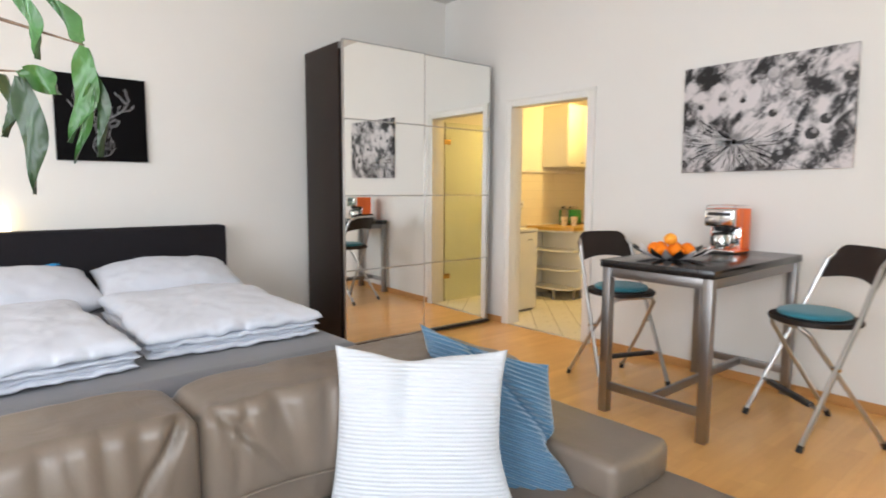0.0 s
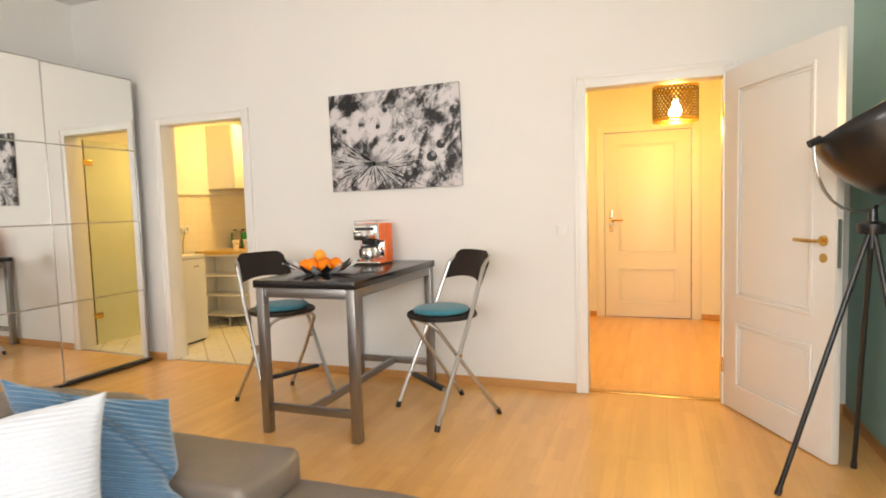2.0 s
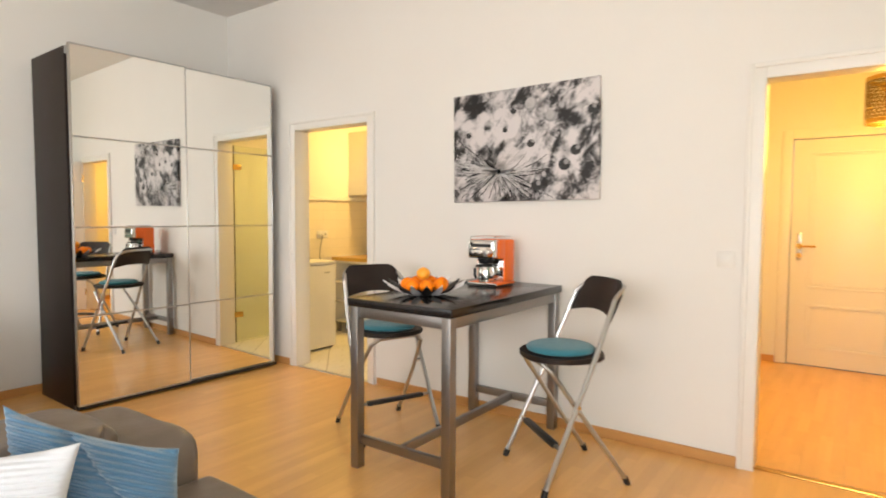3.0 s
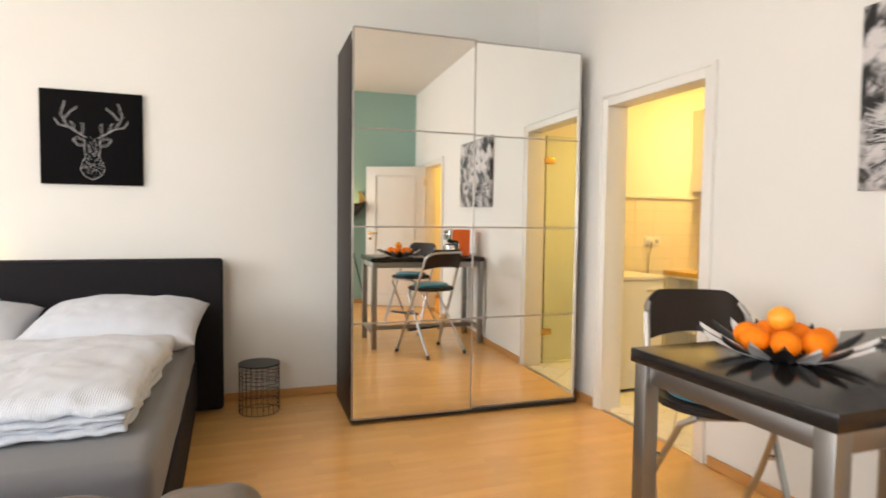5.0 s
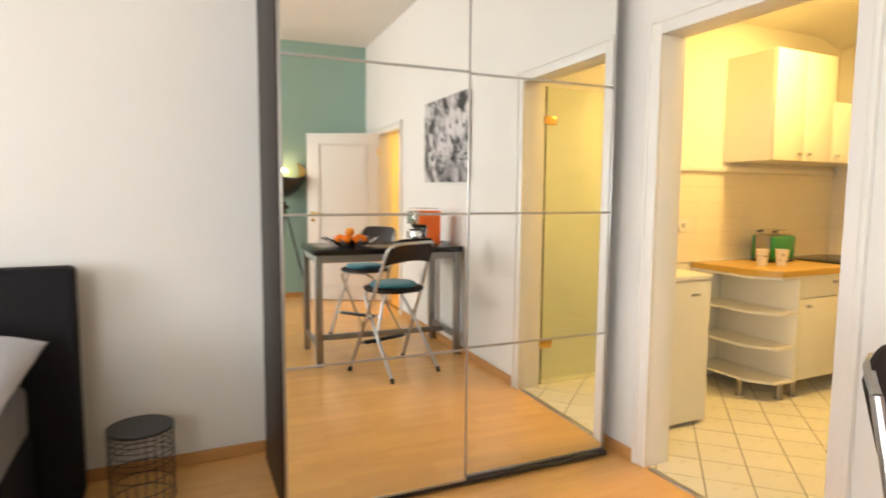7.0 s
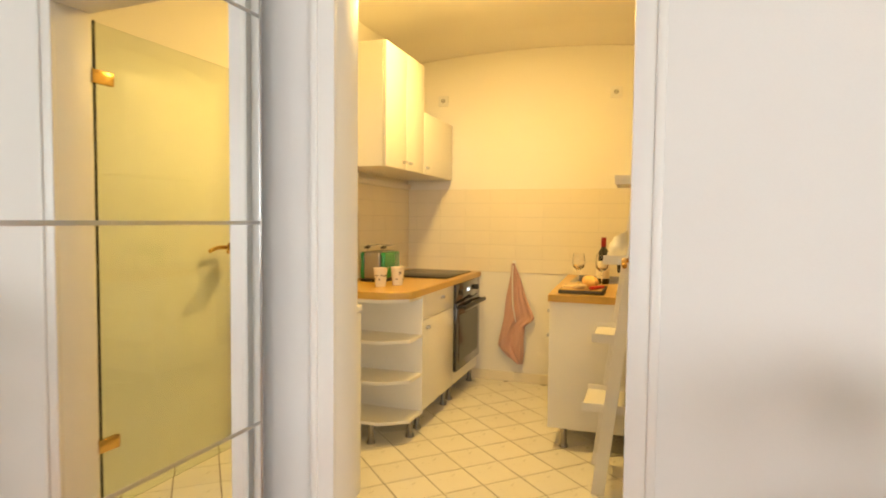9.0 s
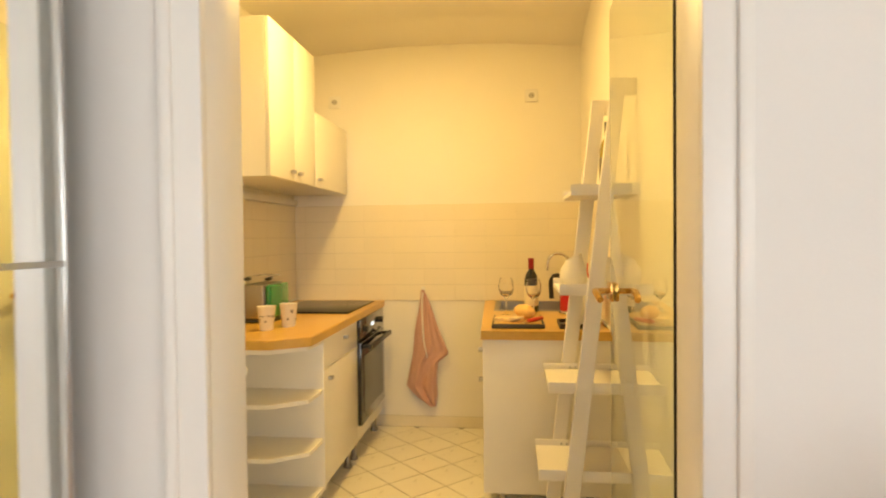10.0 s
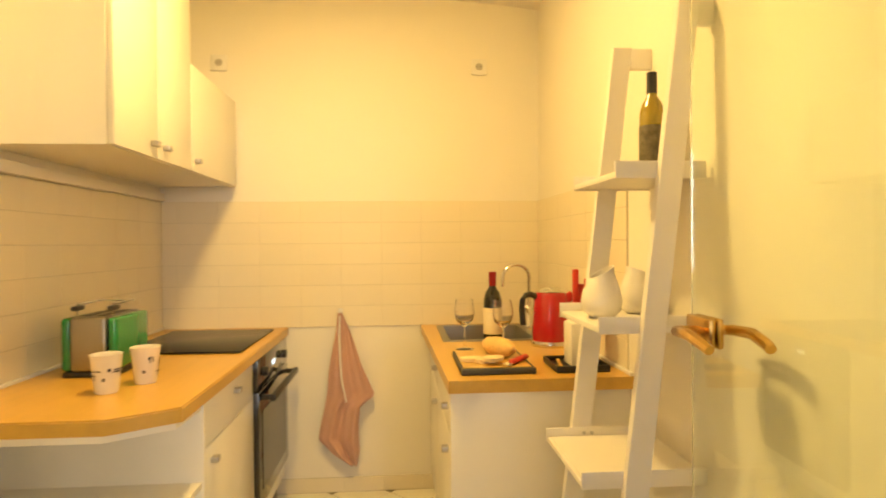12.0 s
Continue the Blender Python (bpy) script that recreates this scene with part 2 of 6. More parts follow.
def rod(bm, a, b, r, r2=None, n=10):
    a, b = Vector(a), Vector(b)
    t = bmesh.new()
    bmesh.ops.create_cone(t, cap_ends=True, segments=n, radius1=r, radius2=r if r2 is None else r2, depth=(b - a).length)
    return join(bm, t, Matrix.Translation((a + b) / 2) @ (b - a).to_track_quat('Z', 'Y').to_matrix().to_4x4())


def bar(bm, a, b, w, h, r=0.002):
    """A square bar from a to b, w across and h high."""
    a, b = Vector(a), Vector(b)
    m = Matrix.Translation((a + b) / 2) @ (b - a).to_track_quat('Y', 'Z').to_matrix().to_4x4()
    d = (b - a).length
    return box(bm, -w / 2, w / 2, -d / 2, d / 2, -h / 2, h / 2, r, 1, m)


def tube(bm, pts, r, n=8):
    """A smooth tube through points, ends capped."""
    pts = [Vector(p) for p in pts]
    rings = []
    for i, p in enumerate(pts):
        d = (pts[min(i + 1, len(pts) - 1)] - pts[max(i - 1, 0)]).normalized()
        up = Vector((0, 0, 1)) if abs(d.z) < 0.95 else Vector((1, 0, 0))
        u = d.cross(up).normalized()
        w = u.cross(d)
        rr = r[i] if isinstance(r, (list, tuple)) else r
        rings.append([bm.verts.new(p + rr * (math.cos(2 * math.pi * k / n) * u + math.sin(2 * math.pi * k / n) * w)) for k in range(n)])
    for a, b in zip(rings, rings[1:]):
        for k in range(n):
            bm.faces.new((a[k], a[(k + 1) % n], b[(k + 1) % n], b[k]))
    bm.faces.new(rings[0][::-1])
    bm.faces.new(rings[-1])
    return bm


def lathe(bm, profile, at=(0, 0, 0), n=24, m=None):
    """Turn a profile of (radius, height) about the upright axis."""
    t = bmesh.new()
    rings = []
    for r, z in profile:
        rings.append([t.verts.new((r * math.cos(2 * math.pi * k / n), r * math.sin(2 * math.pi * k / n), z)) for k in range(n)] if r > 1e-5 else [t.verts.new((0, 0, z))])
    for a, b in zip(rings, rings[1:]):
        for k in range(n):
            k2 = (k + 1) % n
            if len(a) == 1 and len(b) == 1:
                continue
            if len(a) == 1:
                t.faces.new((a[0], b[k2], b[k]))
            elif len(b) == 1:
                t.faces.new((a[k], a[k2], b[0]))
            else:
                t.faces.new((a[k], a[k2], b[k2], b[k]))
    return join(bm, t, (Matrix.Translation(at) if m is None else m))


def prism(bm, pts, z0, z1, m=None):
    """An upright prism over a polygon in the plan."""
    t = bmesh.new()
    lo, hi = [t.verts.new((*p, z0)) for p in pts], [t.verts.new((*p, z1)) for p in pts]
    t.faces.new(lo[::-1])
    t.faces.new(hi)
    for i in range(len(pts)):
        j = (i + 1) % len(pts)
        t.faces.new((lo[i], lo[j], hi[j], hi[i]))
    return join(bm, t, m)


def grid_surface(bm, nu, nv, fn):
    """A closed-up sheet of nu by nv cells from fn(u, v) -> point."""
    vs = [[bm.verts.new(fn(i / nu, j / nv)) for j in range(nv + 1)] for i in range(nu + 1)]
    for i in range(nu):
        for j in range(nv):
            bm.faces.new((vs[i][j], vs[i + 1][j], vs[i + 1][j + 1], vs[i][j + 1]))
    return vs


def pad(bm, sx, sy, sz, m, e=4.0, nu=28, nv=28, wob=0.0, seed=0, pinch=0.0, ribs=None, shear=0.0):
    """A stuffed cushion, sx by sy wide and sz thick at its middle, with soft creases."""
    t = bmesh.new()
    for side in (1, -1):
        def fn(u, v):
            a, b = 2 * u - 1, 2 * v - 1
            k = max(0.0, (1 - abs(a) ** e) * (1 - abs(b) ** e)) ** 0.5
            px = a * sx / 2 * (1 - pinch * (1 - abs(b) ** 2) * abs(a) ** 3)
            py = b * sy / 2 * (1 - pinch * (1 - abs(a) ** 2) * abs(b) ** 3)
            h = sz / 2 * k
            n = wob * (noise.noise(Vector((px * 5 + seed, py * 5, side * 3.0))) + 0.6 * noise.noise(Vector((px * 13 + seed, py * 13, side * 7.0)))) * min(1, 4 * k)
            if ribs:
                n += ribs[1] * math.sin(py * 2 * math.pi / ribs[0]) * min(1, 3 * k)
            return (px - shear * py, py, side * (h + n) if k > 0 else 0.0)
        grid_surface(t, nu, nv, fn)
    bmesh.ops.remove_doubles(t, verts=t.verts, dist=0.0005)
    return join(bm, t, m)


# ---- the rooms ----
XE, YN, YS, XW, ZC = 3.93, 5.72, -0.16, -3.3, 3.12
KX0, KX1, KY0, KY1 = 4.075, 6.732, 3.815, 5.70
KD0, KD1, KDH = 3.95, 4.785, 2.01      # kitchen doorway
HD0, HD1, HDH = 0.485, 1.285, 1.985    # hall doorway


def wall(name, boxes, material, label):
    bm = bmesh.new()
    for b in boxes:
        box(bm, *b)
    return single(name, bm, material, label, "wall", kind="structure", smooth=None)


E1 = XE + 0.145
G = 0.018
wall("wall_east", [(XE, E1, YS - 0.15, HD0 - G, 0, ZC), (XE, E1, HD0 - G, HD1 + G, HDH + G, ZC), (XE, E1, HD1 + G, KD0 - G, 0, ZC),
                   (XE, E1, KD0 - G, KD1 + G, KDH + G, ZC), (XE, E1, KD1 + G, YN, 0, ZC)], M_WALL, "white painted plaster wall with two doorways")
wall("wall_north", [(XW - 0.3, E1, YN, YN + 0.2, 0, ZC)], M_WALL, "white painted plaster wall behind the bed")
SWX0, SWX1 = -1.20, 0.60              # the added, unseen window in the green wall
wall("wall_south", [(XW - 0.3, SWX0, YS - 0.15, YS, 0, ZC), (SWX1, XE, YS - 0.15, YS, 0, ZC), (SWX0, SWX1, YS - 0.15, YS, 0, 0.75), (SWX0, SWX1, YS - 0.15, YS, 2.7, ZC)],
     M_GREEN, "pale sage green painted plaster wall with an added window out of view")
# Unseen openings: two assumed from the daylight, the last added to spread it.
WIN = tuple((wy - 0.7, wy + 0.7, 0.75, 2.7) for wy in (0.65, 2.45, 4.25))
wall("wall_west", [(XW - 0.3, XW, YS, -0.05, 0, ZC), (XW - 0.3, XW, 1.35, 1.75, 0, ZC), (XW - 0.3, XW, 3.15, 3.55, 0, ZC), (XW - 0.3, XW, 4.95, YN, 0, ZC)]
     + [(XW - 0.3, XW, w[0], w[1], 0, 0.75) for w in WIN] + [(XW - 0.3, XW, w[0], w[1], 2.7, ZC) for w in WIN], M_WALL, "white painted plaster wall with three assumed windows, out of view")
single("ceiling", B(XW - 0.3, E1, YS - 0.15, YN + 0.2, ZC, ZC + 0.15), M_CEIL, "white painted ceiling of the living room", "ceiling", kind="structure", smooth=None)
# hall
HX1, HY0, HY1 = 6.61, -0.45, 2.3
wall("wall_hall_east", [(HX1, HX1 + 0.12, HY0, 0.50, 0, ZC), (HX1, HX1 + 0.12, 1.40, HY1, 0, ZC), (HX1, HX1 + 0.12, 0.50, 1.40, 1.99, ZC)], M_WALL, "white hall wall round the entrance door")
wall("wall_hall_south", [(E1, HX1 + 0.12, HY0 - 0.12, HY0, 0, ZC)], M_WALL, "white hall side wall")
wall("wall_hall_north", [(E1, HX1 + 0.12, HY1, HY1 + 0.12, 0, ZC)], M_WALL, "white hall side wall")
single("ceiling_hall", B(E1, HX1 + 0.12, HY0 - 0.12, HY1 + 0.12, ZC, ZC + 0.15), M_CEIL, "white painted hall ceiling", "ceiling", kind="structure", smooth=None)
# kitchen
ZK = 2.56
wall("wall_kitchen_east", [(KX1, KX1 + 0.12, KY0 - 0.12, KY1 + 0.12, 0, ZK + 0.1)], M_KWALL, "white kitchen end wall, tiled above the worktop")
wall("wall_kitchen_north", [(E1, KX1, KY1, KY1 + 0.12, 0, ZK + 0.1)], M_KWALL, "white kitchen side wall, tiled above the worktop")
wall("wall_kitchen_south", [(E1, KX1, KY0 - 0.12, KY0, 0, ZK + 0.1)], M_KWALL, "white kitchen side wall behind the ladder shelf")


def cove_ceiling():
    """The kitchen ceiling: a shallow vault that rounds down to the end wall."""
    bm = bmesh.new()

    def fn(u, v):
        x, y = KX0 + (KX1 - KX0) * u, KY0 + (KY1 - KY0) * v
        d = min(1.0, (KX1 - x) / 0.30)
        return (x, y, 2.435 + 0.055 * (1 - (2 * v - 1) ** 2) + 0.07 * d * d * (3 - 2 * d))
    grid_surface(bm, 48, 16, fn)
    box(bm, KX0, KX1, KY0, KY1, ZK + 0.02, ZK + 0.1)
    return single("ceiling_kitchen", bm, M_KWALL, "white kitchen ceiling, a shallow vault", "ceiling", kind="structure", smooth=60)


cove_ceiling()


def skirting(name, runs):
    bm = bmesh.new()
    for x0, x1, y0, y1 in runs:
        box(bm, x0, x1, y0, y1, 0.0, 0.058, 0.004, 1)
    return single(name, bm, M_BASE, "beech veneer skirting board along the wall", "baseboard", kind="structure")


T = 0.016
skirting("baseboard", [(XE - T, XE, YS, HD0 - 0.075, ), (XE - T, XE, HD1 + 0.075, KD0 - 0.095), (XE - T, XE, KD1 + 0.075, YN),
                       (XW, XE - T, YN - T, YN), (XW, XE - T, YS, YS + T)])
skirting("baseboard_hall", [(HX1 - T, HX1, HY0, 0.42), (HX1 - T, HX1, 1.48, HY1), (E1, HX1 - T, HY1 - T, HY1), (E1, HX1 - T, HY0, HY0 + T)])


def door_trim(name, y0, y1, h, x, side, w, label):
    """The lacquered lining and architrave of a doorway in the east wall."""
    bm = bmesh.new()
    box(bm, XE - 0.014, XE + 0.006, y0 - w, y0 + 0.004, 0, h + w, 0.004)
    box(bm, XE - 0.014, XE + 0.006, y1 - 0.004, y1 + w, 0, h + w, 0.004)
    box(bm, XE - 0.0138, XE + 0.006, y0 + 0.004, y1 - 0.004, h - 0.004, h + w, 0.004)
    for s in (-1, 1):
        yy = y0 - w + 0.012 if s < 0 else y1 + w - 0.012
        box(bm, XE - 0.022, XE - 0.010, yy - 0.012, yy + 0.012, 0, h + w, 0.004)
    box(bm, XE - 0.0218, XE - 0.010, y0 - w + 0.024, y1 + w - 0.024, h + w - 0.024, h + w, 0.004)
    box(bm, XE + 0.006, E1 + 0.004, y0 - 0.0178, y0, 0, h, 0.003)
    box(bm, XE + 0.006, E1 + 0.004, y1, y1 + 0.0178, 0, h, 0.003)
    box(bm, XE + 0.006, E1 + 0.004, y0 - 0.0178, y1 + 0.0178, h, h + 0.0178, 0.003)
    return single(name, bm, M_TRIM, label, "door frame", kind="structure")


door_trim("trim_kitchen_doorway", KD0, KD1, KDH, XE, 1, 0.072, "cream white lacquered door frame of the kitchen")
door_trim("trim_hall_doorway", HD0, HD1, HDH, XE, 1, 0.075, "white lacquered door frame of the hall")
single("threshold", B(XE + 0.03, XE + 0.075, HD0, HD1, 0.0, 0.008, r=0.003), M_BRASS, "brass threshold strip in the hall doorway", "threshold", kind="structure")
single("threshold_kitchen", B(XE - 0.005, XE + 0.025, KD0 + 0.02, KD1 - 0.02, 0.0, 0.006, r=0.002), M_ALU, "thin metal strip between laminate and tiles", "threshold", kind="structure")

for i, (y0, y1, z0, z1) in enumerate(WIN):
    w = thing("window_%d" % (i + 1), (XW - 0.15, (y0 + y1) / 2, z0), "tall white casement window, assumed out of view to let daylight in", "window", kind="structure")
    bm = bmesh.new()
    for a in (y0, (y0 + y1) / 2 - 0.03, y1 - 0.06):
        box(bm, XW - 0.19, XW - 0.12, a, a + 0.06, z0 + 0.06, z1 - 0.06, 0.004, 1)
    for c in (z0, z1 - 0.06):
        box(bm, XW - 0.19, XW - 0.12, y0, y1, c, c + 0.06, 0.004, 1)
    part("window_frame", bm, M_TRIM, w)
    part("window_sill", B(XW - 0.12, XW + 0.14, y0, y1, z0 - 0.03, z0 + 0.004, r=0.006), M_TRIM, w)
    g = glass("window_glass", (1, 1, 1))
    for a, b in ((y0 + 0.06, (y0 + y1) / 2 - 0.03), ((y0 + y1) / 2 + 0.03, y1 - 0.06)):
        pane = part("pane", B(XW - 0.158, XW - 0.152, a, b, z0 + 0.06, z1 - 0.06), g, w, smooth=None)
        pane.visible_shadow = False


# An added window that is never in view; it houses the extra daylight.
w = thing("window_4", ((SWX0 + SWX1) / 2, YS - 0.08, 0.75), "wide white casement window, added out of view to let daylight in", "window", kind="structure")
bm = bmesh.new()
for a in (SWX0, (SWX0 + SWX1) / 2 - 0.03, SWX1 - 0.06):
    box(bm, a, a + 0.06, YS - 0.12, YS - 0.05, 0.81, 2.64, 0.004, 1)
for c in (0.75, 2.64):
    box(bm, SWX0, SWX1, YS - 0.12, YS - 0.05, c, c + 0.06, 0.004, 1)
part("window_frame", bm, M_TRIM, w)
part("window_sill", B(SWX0, SWX1, YS - 0.05, YS + 0.12, 0.72, 0.754, r=0.006), M_TRIM, w)
for a, b in ((SWX0 + 0.06, (SWX0 + SWX1) / 2 - 0.03), ((SWX0 + SWX1) / 2 + 0.03, SWX1 - 0.06)):
    pane = part("pane", B(a, b, YS - 0.088, YS - 0.082, 0.81, 2.64), g, w, smooth=None)
    pane.visible_shadow = False


# ---- wardrobe ----
WX0, WX1, WY0, WY1, WZ = 2.297, 3.848, 4.968, 5.60, 2.385


def wardrobe():
    w = thing("wardrobe", (3.06, 5.3, 0), "tall black-brown wardrobe with two mirrored sliding doors", "wardrobe")
    part("side_panel", B(WX0, WX0 + 0.022, WY0 + 0.07, WY1, 0.0, WZ - 0.01, r=0.002), M_BLACK, w)
    part("side_panel", B(WX1 - 0.022, WX1, WY0 + 0.07, WY1, 0.0, WZ - 0.01, r=0.002), M_BLACK, w)
    part("top_board", B(WX0 + 0.022, WX1 - 0.022, WY0 + 0.07, WY1, WZ - 0.035, WZ - 0.012), M_BLACK, w)
    part("bottom_board", B(WX0 + 0.022, WX1 - 0.022, WY0 + 0.10, WY1, 0.06, 0.085), M_BLACK, w)
    part("plinth", B(WX0 + 0.022, WX1 - 0.022, WY0 + 0.10, WY0 + 0.12, 0.0, 0.06), M_BLACK, w)
    part("back_board", B(WX0 + 0.022, WX1 - 0.022, WY1 - 0.01, WY1 - 0.002, 0.085, WZ - 0.035), M_BLACK, w)
    part("rail", B(WX0, WX1, WY0 + 0.002, WY0 + 0.07, 0.012, 0.032, r=0.002), M_PLASTIC_B, w)
    part("top_rail", B(WX0 + 0.002, WX1 - 0.002, WY0 + 0.052, WY0 + 0.07, WZ - 0.06, WZ - 0.012, r=0.002), M_ALU, w)
    mid = 3.075
    for x0, x1, y in ((WX0, mid, WY0), (mid - 0.02, WX1, WY0 + 0.026)):
        d = part("door", B(x0 + 0.004, x1 - 0.004, y + 0.008, y + 0.024, 0.034, WZ), M_BLACK, w, "mirrored sliding door in a thin aluminium frame")
        z0, z1, n = 0.036, WZ - 0.002, 4
        h = (z1 - z0) / n
        for k in range(n):
            part("mirror", B(x0 + 0.008, x1 - 0.008, y + 0.003, y + 0.0075, z0 + k * h + 0.005, z0 + (k + 1) * h - 0.005), M_MIRROR, d, "", None)
        bm = bmesh.new()
        for a in (x0, x1 - 0.010):
            box(bm, a, a + 0.010, y, y + 0.0245, 0.033, WZ + 0.001, 0.002, 1)
        for k in range(n + 1):
            zz = z0 + k * h
            box(bm, x0 + 0.010, x1 - 0.010, y + 0.0005, y + 0.007, zz - 0.0052, zz + 0.0052, 0.001, 1)
        part("frame", bm, M_ALU, d, "brushed aluminium edge and cross strips")
    w.matrix_basis = pose(3.06, 5.3, 0, 0, 0, -1.79)
    return w


wardrobe()


# ---- bed ----
def duvet(m, sx, sy, seed, label):
    """A duvet folded over itself: five soft layers, each with its own creases and edge."""
    d = thing("duvet", m.translation, label, "duvet", "duvets on the bed")
    for k, (z, grow) in enumerate(((0.019, -0.006), (0.040, -0.020), (0.061, 0.000), (0.082, -0.014), (0.108, 0.004))):
        t = bmesh.new()
        h = 0.036 if k < 4 else 0.060
        for side in (1, -1):
            def fn(u, v):
                a, b = 2 * u - 1, 2 * v - 1
                ka = max(0.0, (1 - abs(a) ** 14)) ** 0.5 * max(0.0, (1 - abs(b) ** 14)) ** 0.5
                px, py = a * (sx / 2 + grow), b * (sy / 2 + grow)
                q = Vector((px * 3.0 + seed + k * 5, py * 3.0, side))
                edge = 0.018 * noise.noise(Vector((a * 3 + seed, b * 3, k * 3.1))) + 0.008 * noise.noise(Vector((a * 11 + seed, b * 11, k * 3.1)))
                crease = abs(noise.noise(Vector((px * 7 + 3 * py + seed, py * 4.5 - 2 * px, k))))
                fine = abs(noise.noise(Vector((px * 19 - 6 * py + seed, py * 12, k + 4.0))))
                wob = 0.010 * noise.noise(q) + 0.008 * noise.noise(q * 2.7) + 0.007 * (0.22 - crease) + 0.003 * (0.22 - fine)
                rim = max(abs(a), abs(b)) ** 10
                droop = 0.020 * rim * (k == 4) + 0.016 * noise.noise(Vector((a * 6 + seed, b * 6, k * 2.0))) * rim
                zz = z + 0.018 * (1 - a * a) * (1 - b * b) * (k == 4) - droop + side * h / 2 * ka + wob * (1.0 if k == 4 and side > 0 else 0.6) * ka
                return (px + edge, py + edge * 0.8, max(0.002, zz))
            grid_surface(t, 90, 80, fn)
        bmesh.ops.remove_doubles(t, verts=t.verts, dist=0.0008)
        bmesh.ops.transform(t, matrix=m, verts=t.verts)
        part("layer", t, M_LINEN, d, smooth=179)
    return d


def bed():
    b = thing("bed", (0.48, 4.5, 0), "black upholstered double bed with grey fitted sheet", "bed")
    t = bmesh.new()
    box(t, -0.60, 1.56, 5.49, 5.62, 0.02, 0.99, 0.022, 4)
    part("headboard", t, M_UPH, b, "black fabric headboard")
    bm = B(1.33, 1.405, 3.36, 5.487, 0.06, 0.36, r=0.02, seg=3)
    part("side_panel", bm, M_UPH, b)
    part("side_panel", B(-0.44, -0.365, 3.36, 5.487, 0.06, 0.36, r=0.02, seg=3), M_UPH, b)
    part("foot_panel", B(-0.36, 1.325, 3.345, 3.42, 0.06, 0.36, r=0.02, seg=3), M_UPH, b)
    part("base", B(-0.36, 1.325, 3.425, 5.48, 0.16, 0.30), M_UPH, b)
    for x in (-0.30, 1.26):
        for y in (3.5, 5.35):
            part("leg", rod(bmesh.new(), (x, y, 0), (x, y, 0.16), 0.028), M_PLASTIC_B, b)
    m = bmesh.new()
    t = bmesh.new()
    box(t, -0.395, 1.392, 3.35, 5.485, 0.302, 0.555, 0.05, 5)
    bmesh.ops.subdivide_edges(t, edges=[e for e in t.edges if e.calc_length() > 0.3], cuts=24, use_grid_fill=True)
    for v in t.verts:
        q = Vector((v.co.x * 2.5, v.co.y * 2.5, v.co.z * 4))
        v.co.z += 0.006 * noise.noise(q) * (v.co.z > 0.45)
        v.co.x += 0.004 * noise.noise(q * 2 + Vector((9, 0, 0)))
    join(m, t)
    part("mattress", m, M_SHEET, b, "mattress in a slate grey fitted sheet", smooth=179)
    return b


bed()
for cx, seed, tilt in ((1.035, 3, -5), (0.20, 8, 3)):
    bm = bmesh.new()
    pad(bm, 0.85, 0.64, 0.27, Matrix.Translation((cx, 5.105, 0.662)) @ Euler((radians(11), 0, radians(tilt))).to_matrix().to_4x4(), 2.2, 60, 52, 0.012, seed, 0.05)
    pillow_shape = BVHTree.FromBMesh(bm)
    single("bed_pillow", bm, M_LINEN, "plump white pillow with fine stripes against the headboard", "pillow", "pillows on the bed", smooth=179)
def wrapped_sweet(x, y):
    z = pillow_shape.ray_cast(Vector((x, y, 2)), Vector((0, 0, -1)))[0].z
    s = thing("wrapped_sweet", (x, y, z), "small sweet in blue foil lying on a bed pillow", "sweet")
    foil = mat("blue_foil", (0.03, 0.30, 0.62), 0.35, vary=0.1, bump=0.05)
    t = bmesh.new()
    box(t, x - 0.017, x + 0.017, y - 0.011, y + 0.011, z - 0.002, z + 0.013, 0.005, 3)
    part("sweet_body", t, foil, s)
    for d in (-1, 1):
        w = bmesh.new()
        cone = [(0.0165, 0.003), (0.024, 0.006), (0.031, 0.010)]
        rings = [[w.verts.new((x + d * q, y + r * math.cos(k * math.pi / 4), z + 0.006 + 0.5 * r * math.sin(k * math.pi / 4))) for k in range(8)] for q, r in cone]
        for p, q in zip(rings, rings[1:]):
            for k in range(8):
                w.faces.new((p[k], p[(k + 1) % 8], q[(k + 1) % 8], q[k]))
        w.faces.new(rings[0])
        w.faces.new(rings[-1])
        part("twisted_end", w, foil, s)


wrapped_sweet(0.42, 5.253)
duvet(Matrix.Translation((0.93, 4.16, 0.556)) @ Euler((0, 0, radians(-2))).to_matrix().to_4x4(), 0.78, 1.14, 2, "folded white linen duvet lying on the bed")
duvet(Matrix.Translation((0.06, 4.10, 0.556)) @ Euler((0, 0, radians(3))).to_matrix().to_4x4(), 0.80, 1.20, 7, "folded white linen duvet lying on the bed")


